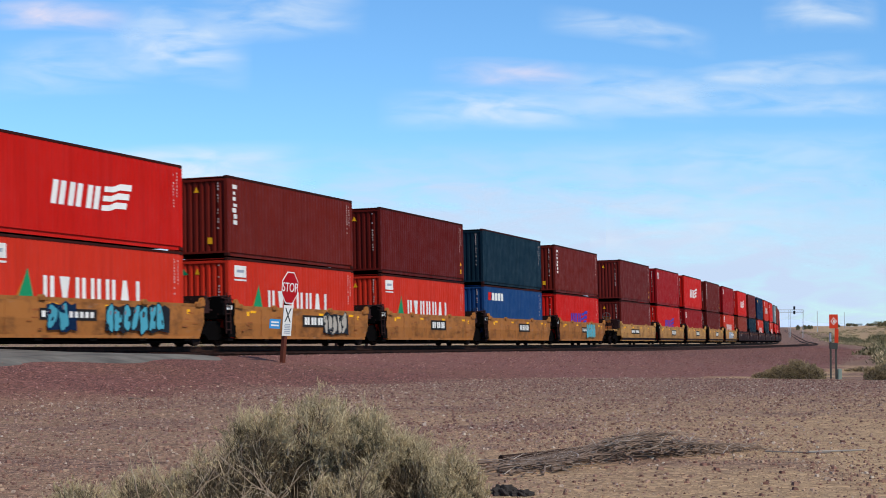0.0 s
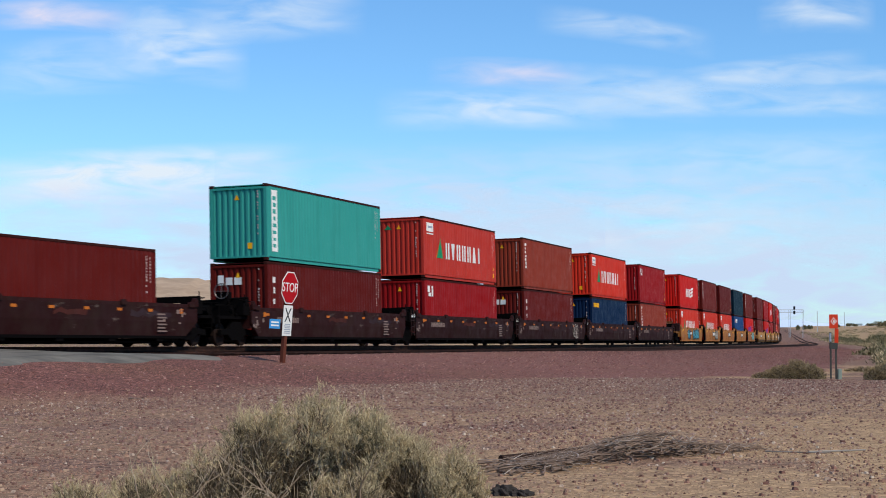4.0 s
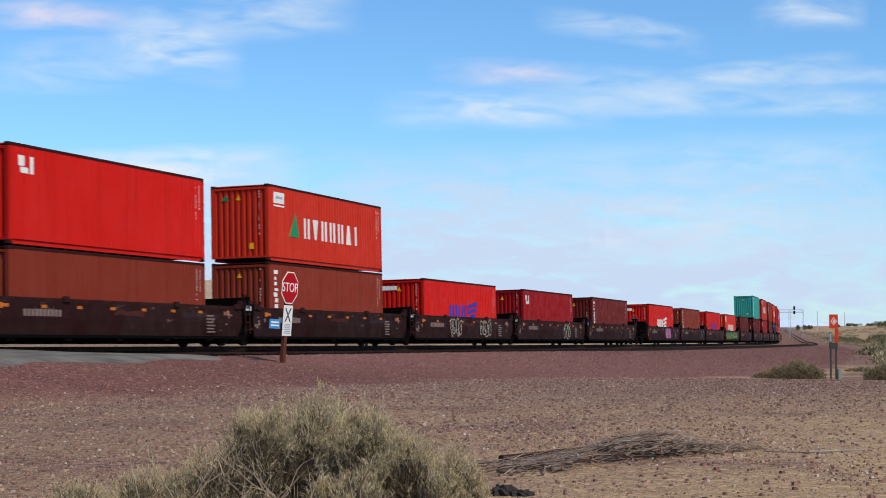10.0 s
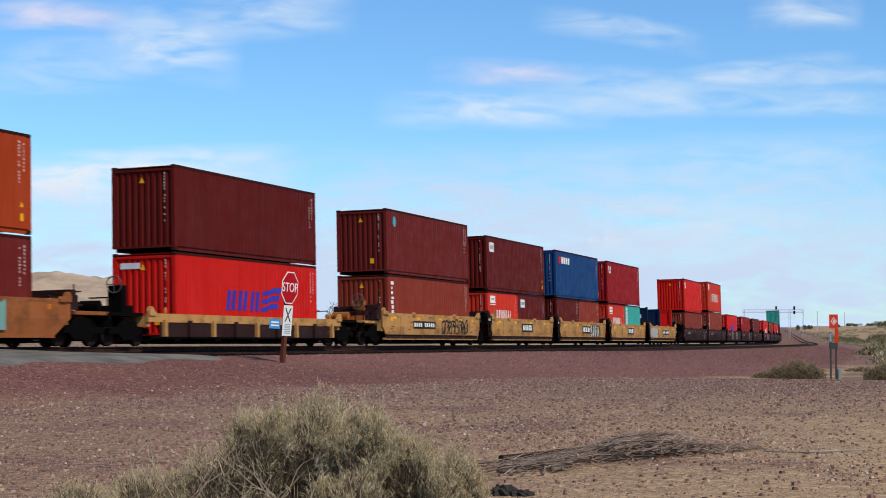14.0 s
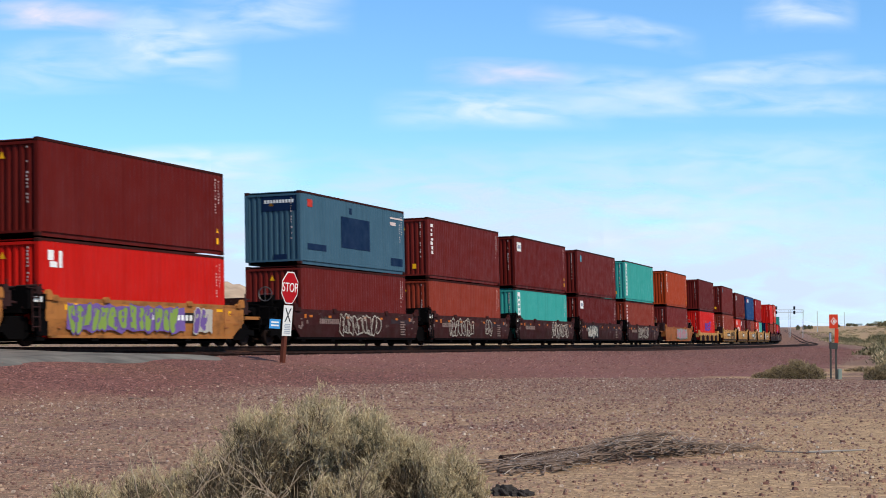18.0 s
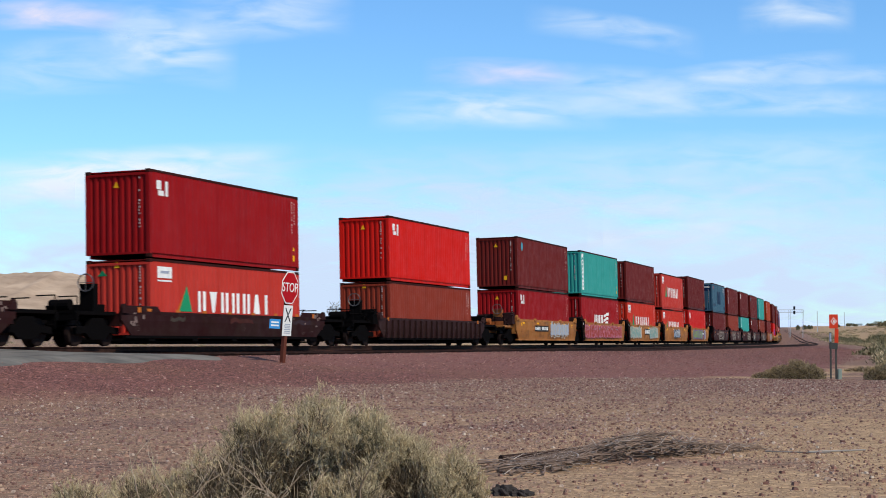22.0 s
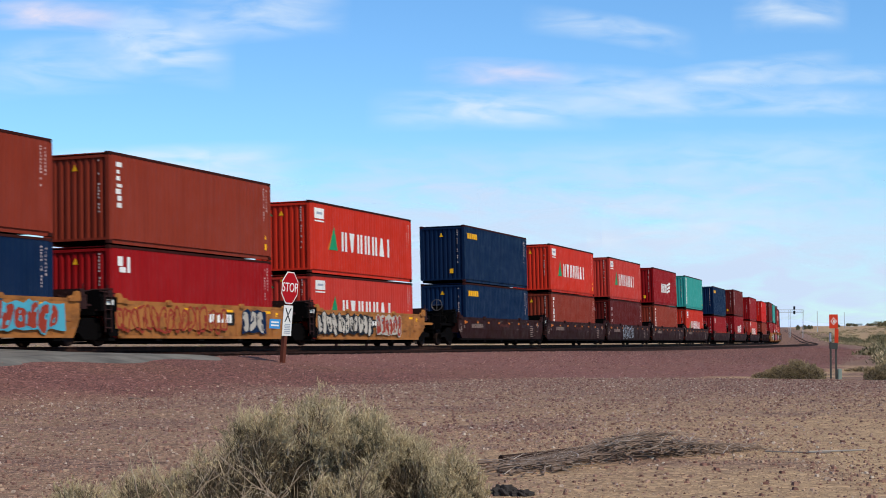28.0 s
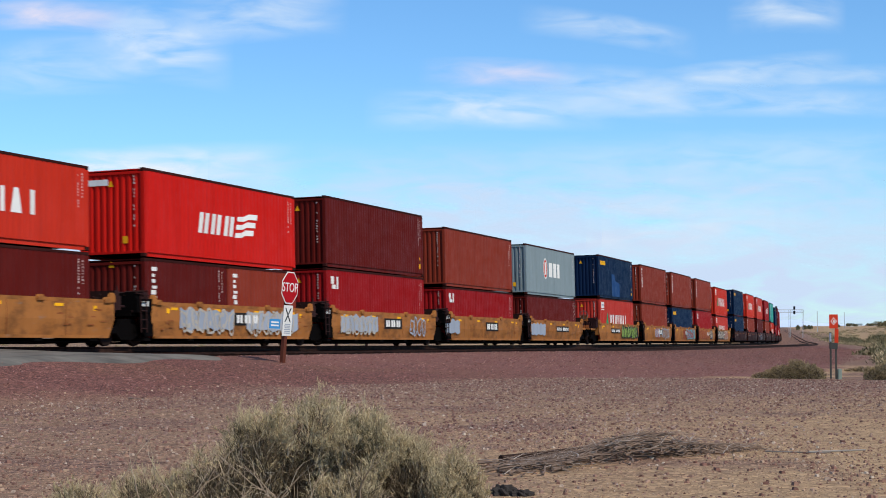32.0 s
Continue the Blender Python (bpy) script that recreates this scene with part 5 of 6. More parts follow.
def shrub(lobes, stems, seed, thick, label, origin=(0, 0, 0), splits=(6, 6, 5), green=0.16, hollow=(), soft_tips=0, dry=STRAW):
    """A dry desert shrub that forks three times: stems, twigs, twiglets and the fuzz at their tips."""
    sh = tagged(new("shrub"), label, "shrub", "desert shrubs")
    sh.location = origin
    rnd = np.random.RandomState(seed)
    share = np.array([q[6] for q in lobes], float)
    pick = rnd.choice(len(lobes), stems, p=share / share.sum())
    lb = np.array([q[:6] for q in lobes])[pick]
    rad = lb[:, 3:6]
    az, el = rnd.uniform(0, 2 * np.pi, stems), np.arcsin(rnd.uniform(0.02, 1.0, stems))
    d = np.column_stack([np.cos(el) * np.cos(az), np.cos(el) * np.sin(az), np.sin(el)])
    base = lb[:, :3] + rnd.uniform(-0.12, 0.12, (stems, 3)) * rad * np.array([1, 1, 0])
    reach = d * rad
    far_ = np.linalg.norm(reach, axis=1)
    me, _ = ribbons("stem", base, unit_rows(reach), far_ * rnd.uniform(0.6, 0.85, stems), rnd.uniform(0.6, 1.4, stems) * thick * 2.2, rnd, 0.1)
    part("stem", me, TWIG, sh, "bare grey stems")
    # twigs
    k2 = np.repeat(np.arange(stems), splits[0])
    n2 = len(k2)
    at2 = base[k2] + reach[k2] * rnd.uniform(0.55, 0.88, n2)[:, None]
    go2 = unit_rows(unit_rows(reach[k2]) + rnd.normal(0, 0.36, (n2, 3)) + np.array([0, 0, 0.05]))
    ln2 = far_[k2] * rnd.uniform(0.1, 0.2, n2)
    me, _ = ribbons("twig", at2, go2, ln2, rnd.uniform(0.6, 1.3, n2) * thick * 1.1, rnd)
    part("twig", me, TWIG, sh, "pale grey twigs")
    # twiglets, kept inside the uneven outline of their dome
    k3 = np.repeat(np.arange(n2), splits[1])
    n3 = len(k3)
    at3 = at2[k3] + go2[k3] * (ln2[k3] * rnd.uniform(0.3, 1.0, n3))[:, None]
    go3 = unit_rows(go2[k3] + rnd.normal(0, 0.5, (n3, 3)) + np.array([0, 0, 0.25]))
    ln3 = far_[k2][k3] * rnd.uniform(0.035, 0.075, n3)
    open_ = np.ones(n3, bool)
    for hx, hz, hw, hh, hy in hollow:
        inside = ((at3[:, 0] - hx) / hw) ** 2 + ((at3[:, 2] - hz) / hh) ** 2 + rnd.normal(0, 0.2, n3) < 1
        open_ &= ~(inside & (at3[:, 1] < hy) & (rnd.uniform(0, 1, n3) > 0.12))
    k3, at3, go3, ln3 = k3[open_], at3[open_], go3[open_], ln3[open_]
    n3 = len(k3)
    me, tips = ribbons("twiglet", at3, go3, ln3, rnd.uniform(0.6, 1.2, n3) * thick * 0.8, rnd)
    part("twiglet", me, dry, sh, "straw-coloured twiglets")
    # fuzz: greener in patches and inside, straw at the outside
    k4 = np.repeat(np.arange(n3), splits[2])
    n4 = len(k4)
    at4 = at3[k4] + (tips[k4] - at3[k4]) * rnd.uniform(0.2, 1.0, n4)[:, None]
    go4 = unit_rows(go3[k4] * 0.8 + rnd.normal(0, 0.55, (n4, 3)) + np.array([0, 0, 0.3]))
    ln4 = ln3[k4] * rnd.uniform(0.25, 0.6, n4)
    own = lb[k2[k3[k4]]]
    out = np.linalg.norm((at4 - own[:, :3]) / own[:, 3:6], axis=1)
    sz = float(np.mean(rad[:, 0]))
    patch_ = np.sin(at4[:, 0] / sz * 3.1 + seed) * np.sin(at4[:, 2] / sz * 4.0 + 1) + 0.6 * np.sin(at4[:, 0] / sz * 7 + at4[:, 1] / sz * 5)
    leaf = (patch_ + rnd.normal(0, 0.35, n4) - 1.6 * (out - 0.8)) > (0.55 - green)
    wd4 = rnd.uniform(0.6, 1.3, n4) * thick * 0.62
    me, _ = ribbons("foliage", at4[leaf], go4[leaf], ln4[leaf], wd4[leaf] * 1.25, rnd)
    part("foliage", me, SAGE, sh, "fine grey-green leaves")
    me, _ = ribbons("dry_foliage", at4[~leaf], go4[~leaf], ln4[~leaf], wd4[~leaf], rnd)
    part("dry_foliage", me, dry, sh, "straw-coloured dry fuzz")
    if soft_tips:
        # inner twigs coloured darker, so the gaps between the tips read as shade
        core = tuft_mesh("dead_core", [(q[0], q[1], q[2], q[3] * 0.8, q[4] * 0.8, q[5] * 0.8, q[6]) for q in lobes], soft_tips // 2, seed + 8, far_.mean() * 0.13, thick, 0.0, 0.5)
        part("dead_core", core, SHADE_CORE, sh, "dead twigs inside, darkened to stand in for shade")
        pk = rnd.choice(len(lobes), soft_tips, p=share / share.sum())
        lt = np.array([q[:6] for q in lobes])[pk]
        az, el = rnd.uniform(0, 2 * np.pi, soft_tips), np.arcsin(rnd.uniform(0.1, 1.0, soft_tips))
        d = np.column_stack([np.cos(el) * np.cos(az), np.cos(el) * np.sin(az), np.sin(el)])
        lump = 0.95 + 0.05 * np.sin(az * 5 + pk) * np.cos(el * 6 + pk)
        at5 = lt[:, :3] + d * lt[:, 3:6] * (lump * rnd.uniform(0.86, 1.02, soft_tips))[:, None]
        u_ = at5 / sz
        stay = np.sin(u_[:, 0] * 15 + 2 * np.sin(u_[:, 2] * 9)) * np.sin(u_[:, 2] * 17 + u_[:, 1] * 11) + rnd.normal(0, 0.35, soft_tips) > -0.15
        for hx, hz, hw, hh, hy in hollow:
            stay &= ~((((at5[:, 0] - hx) / hw) ** 2 + ((at5[:, 2] - hz) / hh) ** 2 + rnd.normal(0, 0.25, soft_tips) < 1) & (at5[:, 1] < hy))
        at5, d = at5[stay], d[stay]
        go5 = unit_rows(d * 0.7 + rnd.normal(0, 0.5, d.shape) + np.array([0, 0, 0.3]))
        me, _ = ribbons("tip", at5, go5, far_.mean() * rnd.uniform(0.03, 0.075, len(d)), rnd.uniform(0.35, 0.65, len(d)) * thick, rnd)
        part("tip", me, dry, sh, "soft straw-coloured tips")
    return sh


BIG = [(-0.72, 9.75, 0, 0.56, 0.6, 0.92, 3.2), (-0.42, 9.6, 0, 0.42, 0.5, 0.84, 2.8), (-1.04, 9.55, 0, 0.36, 0.45, 0.86, 2.2), (-0.2, 9.5, 0, 0.32, 0.4, 0.72, 1.9),
       (0.06, 9.2, 0, 0.25, 0.3, 0.66, 1.0), (-0.02, 9.0, 0, 0.25, 0.25, 0.54, 0.8), (-1.28, 9.4, 0, 0.36, 0.4, 0.64, 1.2), (-1.62, 9.3, 0, 0.34, 0.36, 0.54, 0.9),
       (-1.95, 9.2, 0, 0.33, 0.35, 0.47, 0.8), (-2.35, 9.1, 0, 0.38, 0.35, 0.38, 0.6), (-0.52, 8.95, 0, 0.36, 0.3, 0.6, 1.1), (-1.1, 8.85, 0, 0.36, 0.3, 0.5, 0.9)]
BIG = [(x, y, ground_at(x, y) + z, rx, ry, h, sh) for x, y, z, rx, ry, h, sh in BIG]
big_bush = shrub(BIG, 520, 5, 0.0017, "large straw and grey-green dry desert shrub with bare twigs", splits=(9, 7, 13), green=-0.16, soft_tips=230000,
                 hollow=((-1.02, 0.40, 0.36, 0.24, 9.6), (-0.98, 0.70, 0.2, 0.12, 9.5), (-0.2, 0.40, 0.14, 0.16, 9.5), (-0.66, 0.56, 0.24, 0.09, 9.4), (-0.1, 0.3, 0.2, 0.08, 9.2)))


def crooked(bm, p, d, length, r, rnd, steps=7, kink=0.34, n=5):
    """One connected bent stick; returns its joints."""
    old, joints = None, []
    for k in range(steps + 1):
        u = d.orthogonal().normalized()
        w_ = d.cross(u)
        rk = r * (1 - 0.75 * k / steps)
        row = [bm.verts.new(p + (u * math.cos(a) + w_ * math.sin(a)) * rk) for a in (2 * math.pi * i / n for i in range(n))]
        if old:
            for i in range(n):
                bm.faces.new((old[i], old[(i + 1) % n], row[(i + 1) % n], row[i]))
        if k == 0:
            bm.faces.new(row[::-1])
        old = row
        joints.append((p.copy(), d.copy(), rk))
        d = (d + Vector((rnd.uniform(-kink, kink), rnd.uniform(-kink, kink), rnd.uniform(-kink, kink)))).normalized()
        p = p + d * length / steps
    return joints


# pale bare sticks that stand out in front of the large shrub
rnd = random.Random(21)
for i in range(44):
    x, y = -0.98 + rnd.gauss(0, 0.36), 8.55 + rnd.uniform(-0.2, 0.25)
    z = ground_at(x, y) + rnd.uniform(0.05, 0.5)
    d = Vector((rnd.uniform(-0.8, 0.8), rnd.uniform(-0.5, 0.0), rnd.uniform(0.1, 0.9))).normalized()
    bm = bmesh.new()
    r_ = rnd.uniform(0.0028, 0.0062)
    ln = rnd.uniform(0.2, 0.5)
    js = crooked(bm, Vector((x, y, z)), d, ln, r_, rnd)
    for p_, d_, rk in js[2:6:2]:
        crooked(bm, p_, (d_ + Vector((rnd.uniform(-0.9, 0.9), rnd.uniform(-0.4, 0.2), rnd.uniform(0, 0.7)))).normalized(), ln * 0.4, rk * 0.7, rnd, 4)
    part("bare_twig", bm, TWIG, big_bush, "pale bare twig")

# shrubs by the marker and on the flat beyond
for k, (sx_, sy_, wdt, hgt, n_) in enumerate(((9.2, 44.4, 0.74, 0.55, 330), (8.6, 44.7, 0.5, 0.28, 110), (9.75, 45.2, 0.45, 0.44, 130), (11.25, 43.4, 0.5, 0.5, 200), (12.9, 48.0, 0.7, 0.36, 200), (12.5, 45.0, 0.6, 0.34, 140),
                                               (13.9, 52.0, 0.8, 0.3, 180), (15.0, 56.5, 0.9, 0.28, 150), (15.9, 60.0, 0.8, 0.28, 120), (13.6, 55.0, 0.6, 0.22, 90))):
    lob = [(a * wdt, b_ * wdt * 0.5, 0, wdt * 0.6, wdt * 0.5, hgt * h_, 1) for a, b_, h_ in ((-0.45, 0, 0.72), (0.1, 0.1, 1.0), (0.5, -0.1, 0.8))]
    shrub(lob, n_, 40 + k * 5, 0.0075, "low rounded dry olive desert shrub", (sx_, sy_, ground_at(sx_, sy_) - 0.02), (5, 5, 4), -0.3, (), n_ * 25, BRUSH)

# far scrub, too many to count
rnd = np.random.RandomState(9)
lobs = []
while len(lobs) < 2700:
    dist = 72 * (14 ** rnd.uniform(0, 1))
    ang = radians(rnd.uniform(9.5, 20)) if rnd.rand() < 0.85 else radians(rnd.uniform(-22, 8))
    x, y = dist * math.sin(ang), dist * math.cos(ang)
    _, s_, e_ = ground_z(np.array([x]), np.array([y]))
    if e_[0] < float(np.interp(s_[0], [30, 72, 113, 152, 200, 320], [23, 19.5, 17.5, 16, 14, 13])) and e_[0] > -14:
        continue
    r_ = rnd.uniform(0.25, 0.8) * (1 + dist / 700)
    lobs.append((x, y, float(_[0]) - 0.03, r_, r_, r_ * rnd.uniform(0.35, 0.7), 1.0 + r_))
far = tuft_mesh("scrub", lobs, 180000, 77, 0.24, 0.034, 0.0, 0.4, True)
far.materials.append(SAGE)
tagged(new("scrub", far), "scattered olive and straw desert scrub", "scrub", kind="stuff")
far2 = tuft_mesh("dry_scrub", lobs, 110000, 78, 0.26, 0.03, 0.2, 0.7, True)
far2.materials.append(STRAW)
tagged(new("dry_scrub", far2), "straw-coloured dry grass over the desert scrub", "scrub", kind="stuff")

# ---- heap of dead branches ----
DEAD = leafy("weathered_dead_wood", [lin(126, 116, 106), lin(168, 158, 146), lin(78, 68, 60), lin(200, 192, 180), lin(140, 128, 116), lin(108, 82, 64), lin(52, 44, 39), lin(184, 172, 158), lin(150, 138, 126)])
heap = tagged(new("branch_heap"), "low heap of grey weathered dead branches on sand", "branches")
rnd = random.Random(4)
for i in range(400):
    f_ = rnd.betavariate(1.3, 1.5)
    cx = 0.42 + f_ * 2.95
    hump = 0.045 + 0.2 * math.exp(-((cx - 2.0) / 0.58) ** 2)
    cy = 15.2 + 0.98 * (cx - 0.42) - 0.25 * max(0.0, cx - 2.3) - 0.22 * math.exp(-((cx - 1.0) / 0.6) ** 2) + rnd.gauss(0, 0.15 + 0.2 * math.exp(-((cx - 0.9) / 0.6) ** 2))
    thin = float(np.interp(cx, [0.42, 2.4, 3.4], [1.0, 1.0, 0.5]))
    ln = rnd.uniform(0.3, 1.3) * thin
    a = radians(rnd.gauss(41, 22))
    d = Vector((math.cos(a), math.sin(a), rnd.gauss(0.0, 0.035)))
    z = ground_at(cx, cy) + rnd.uniform(0.0, 1.0) * hump + 0.012
    r_ = rnd.choice((0.003, 0.004, 0.006, 0.006, 0.009, 0.012, 0.016)) * thin * 1.05
    bm = bmesh.new()
    js = crooked(bm, Vector((cx, cy, z)) - d * ln / 2, d, ln, r_, rnd, 8, 0.2)
    if rnd.random() < 0.5:
        p_, d_, rk = js[3]
        crooked(bm, p_, (d_ + Vector((rnd.uniform(-0.7, 0.7), rnd.uniform(-0.5, 0.5), rnd.uniform(0.0, 0.15)))).normalized(), ln * 0.35, rk * 0.7, rnd, 4)
    floor_z = ground_at(cx, cy)
    for v in bm.verts:
        cap = 0.06 + 0.21 * math.exp(-((v.co.x - 2.0) / 0.58) ** 2)
        over = v.co.z - floor_z
        v.co.z = floor_z + max(-0.004, over if over < cap else cap + 0.25 * (over - cap))
    part("branch", bm, DEAD, heap)
# a longer dark log, half sunk in the sand, with its pale upper side
bm = bmesh.new()
x0, x1, ly = 0.54, 1.42, 15.9
crooked(bm, Vector((x0, ly, ground_at(x0, ly) + 0.045)), Vector((x1 - x0, 0.85, 0.03)).normalized(), 1.2, 0.034, random.Random(6), 9, 0.04, 8)
log_o = part("log", bm, paint("charred_wood", lin(52, 38, 31), 0.95, 0.3, 0.2), heap, "dark weathered log")
bm = bmesh.new()
rnd = random.Random(8)
for cx_, cy_, sx_, sz_ in ((0.46, 12.95, 0.1, 0.07), (0.59, 12.92, 0.09, 0.04)):
    made = bmesh.ops.create_icosphere(bm, subdivisions=4, radius=1.0)
    g_ = ground_at(cx_, cy_)
    for v in made["verts"]:
        q = v.co
        f_ = 1 + 0.22 * math.sin(q.x * 7 + q.z * 5) * math.sin(q.y * 6 + 1) + 0.08 * math.sin(q.x * 15 + q.y * 11) + rnd.uniform(-0.05, 0.05)
        v.co = Vector((cx_ + q.x * sx_ * f_, cy_ + q.y * 0.06 * f_, g_ + 0.005 + q.z * sz_ * f_))
single("charred_log", bm, paint("black_char", lin(48, 43, 40), 0.95, 0.4, 0.0), "short black charred chunk of wood on sand", "log")
bm = bmesh.new()
for (xa, ya, xb, yb, r_) in ((3.7, 17.2, 4.35, 17.5, 0.012), (-1.8, 16.9, -1.62, 16.75, 0.014), (-5.6, 30.2, -5.3, 30.0, 0.012), (3.3, 17.4, 3.9, 17.1, 0.008)):
    tube(bm, (xa, ya, ground_at(xa, ya) + r_), (xb, yb, ground_at(xb, yb) + r_), r_, r_ * 0.6, n=6)
single("stray_sticks", bm, DEAD, "few stray weathered sticks lying on gravel", "sticks", "stuff")

# ---- loose stones ----
STONE = leafy("mixed_stones", [lin(130, 96, 82), lin(164, 132, 110), lin(98, 72, 62), lin(148, 112, 94), lin(116, 86, 76), lin(176, 148, 122), lin(88, 62, 55), lin(128, 94, 80), lin(194, 176, 154)], 0.9)

BALLAST = leafy("crushed_ballast", [lin(96, 61, 54), lin(146, 103, 93), lin(112, 73, 65), lin(170, 132, 120), lin(82, 52, 46), lin(128, 88, 79)], 0.95)


def stones(name, xs, ys, size, seed, label, material=STONE):
    rnd_ = np.random.RandomState(seed)
    n_ = len(xs)
    zs = ground_z(xs, ys)[0]
    unit = np.array([(x, y, z) for z in (-0.5, 0.5) for y in (-0.5, 0.5) for x in (-0.5, 0.5)], float)
    v = unit[None] * (1 + rnd_.uniform(-0.35, 0.2, (n_, 8, 3)))
    v[:, 4:, :2] *= 0.62
    a = rnd_.uniform(0, np.pi, n_)
    c_, s_ = np.cos(a)[:, None], np.sin(a)[:, None]
    v = np.stack([v[..., 0] * c_ - v[..., 1] * s_, v[..., 0] * s_ + v[..., 1] * c_, v[..., 2] * 0.65], -1)
    v = v * size[:, None, None] + np.column_stack([xs, ys, zs + size * 0.16])[:, None]
    k = np.arange(n_)[:, None] * 8
    faces_ = np.concatenate([k + np.array(q) for q in ((4, 5, 7, 6), (0, 1, 5, 4), (2, 6, 7, 3), (0, 4, 6, 2), (1, 3, 7, 5))])
    me = bpy.data.meshes.new(name)
    me.from_pydata(v.reshape(-1, 3).tolist(), [], faces_.tolist())
    me.materials.append(material)
    return tagged(new(name, me), label, "stones", kind="stuff")


rs = np.random.RandomState(3)
n_ = 64000
dist = 10.0 * (4.6 ** rs.uniform(0, 1, n_))
ang = np.radians(rs.uniform(-16, 16, n_))
keep = rs.uniform(0, 1, n_) < 0.35 + 0.65 * (np.sin(dist * np.sin(ang) * 0.6 + 1) * np.sin(dist * 0.35) > -0.2)
dist, ang = dist[keep], ang[keep]
_, gs_, ge_ = ground_z(dist * np.sin(ang), dist * np.cos(ang))
keep = ge_ > np.interp(gs_, [0, 15, 21, 27, 40, 72], [10.2, 11.4, 16.0, 19.4, 19.8, 17.0])
dist, ang = dist[keep], ang[keep]
stones("gravel", dist * np.sin(ang), dist * np.cos(ang), 0.004 + 0.034 * rs.uniform(0, 1, len(dist)) ** 7 + dist * 0.00030, 5, "loose purple, brown and pale desert stones")
# larger broken stones in loose drifts
n_ = 2600
dist = 10.5 * (3.6 ** rs.uniform(0, 1, n_))
ang = np.radians(rs.uniform(-16, 16, n_))
lx_, ly_ = dist * np.sin(ang), dist * np.cos(ang)
_, gs_, ge_ = ground_z(lx_, ly_)
drift_ = np.sin(lx_ * 0.9 + 1.7 * np.sin(ly_ * 0.5)) * np.sin(ly_ * 0.6 + lx_ * 0.3 + 1.0)
keep = (ge_ > np.interp(gs_, [0, 15, 21, 27, 40, 72], [10.4, 11.6, 16.2, 19.6, 20.0, 17.2])) & (rs.uniform(0, 1, n_) < 0.25 + 0.75 * (drift_ > 0.1))
DARK_STONE = leafy("dark_maroon_stones", [lin(104, 72, 62), lin(132, 96, 82), lin(84, 60, 53), lin(150, 118, 100), lin(116, 82, 70), lin(186, 166, 144)], 0.9)
stones("broken_stones", lx_[keep], ly_[keep], 0.008 + 0.045 * rs.uniform(0, 1, keep.sum()) ** 5 + dist[keep] * 0.00045, 25, "larger broken maroon stones in loose drifts", DARK_STONE)
# coarser purple gravel in a broad band this side of the ballast
n_ = 55000
dist = rs.uniform(19, 43, n_)
ang = np.radians(rs.uniform(-15.5, 15.5, n_))
gx_, gy_ = dist * np.sin(ang), dist * np.cos(ang)
_, gs_, ge_ = ground_z(gx_, gy_)
past = ge_ - np.interp(gs_, [0, 15, 21, 27, 40, 72], [11.2, 12.4, 16.7, 20.0, 20.4, 17.6])
drift_ = 0.5 + 0.5 * np.sin(gx_ * 0.5 + 1.5 * np.sin(gy_ * 0.4)) * np.sin(gy_ * 0.33 + 0.5)
keep = (past > 0.3) & (rs.uniform(0, 1, n_) < np.exp(-np.maximum(0, past - 9) / 5.0) * (0.35 + 0.65 * drift_) * np.interp(gs_, [6, 16], [0.3, 1.0]))
PURPLE = leafy("purple_gravel", [lin(118, 86, 77), lin(146, 114, 101), lin(92, 64, 58), lin(160, 134, 118), lin(128, 94, 84), lin(102, 72, 65), lin(178, 160, 144)], 0.9)
stones("purple_gravel", gx_[keep], gy_[keep], rs.uniform(0.015, 0.038, keep.sum()) + 0.03 * rs.uniform(0, 1, keep.sum()) ** 8, 15, "coarse purple and brown gravel with pale pieces", PURPLE)
ss, ee = rs.uniform(2, 150, 34000), rs.uniform(1.2, 19, 34000)
a_ = np.interp(ss, PS, PH)
bx_, by_ = np.interp(ss, PS, PX) + ee * np.cos(a_), np.interp(ss, PS, PY) - ee * np.sin(a_)
clear = ~((ss > 10) & (ss < 19.2) & (ee > 2.2) & (ee < 9)) & (ee < np.interp(ss, [0, 15, 21, 27, 40], [11, 12, 16, 19, 19]))
stones("ballast_stones", bx_[clear], by_[clear], rs.uniform(0.02, 0.046, clear.sum()), 6, "coarse reddish crushed ballast stones", BALLAST)

# ---- distance: hill, mountains, gantry, poles, trees ----
FOCAL = 2995.2
hm_, n, l, b = base_mat("bare_hill_rock", (0.4, 0.28, 0.2), 0.95)
hr_ = ramp(n, 0.35, 0.68, lin(150, 128, 106), lin(188, 164, 138))
l.new(noise_tex(n, l, 0.035, 8, None, "Object", 0.65), hr_.inputs[0])
l.new(hr_.outputs[0], b.inputs["Base Color"])


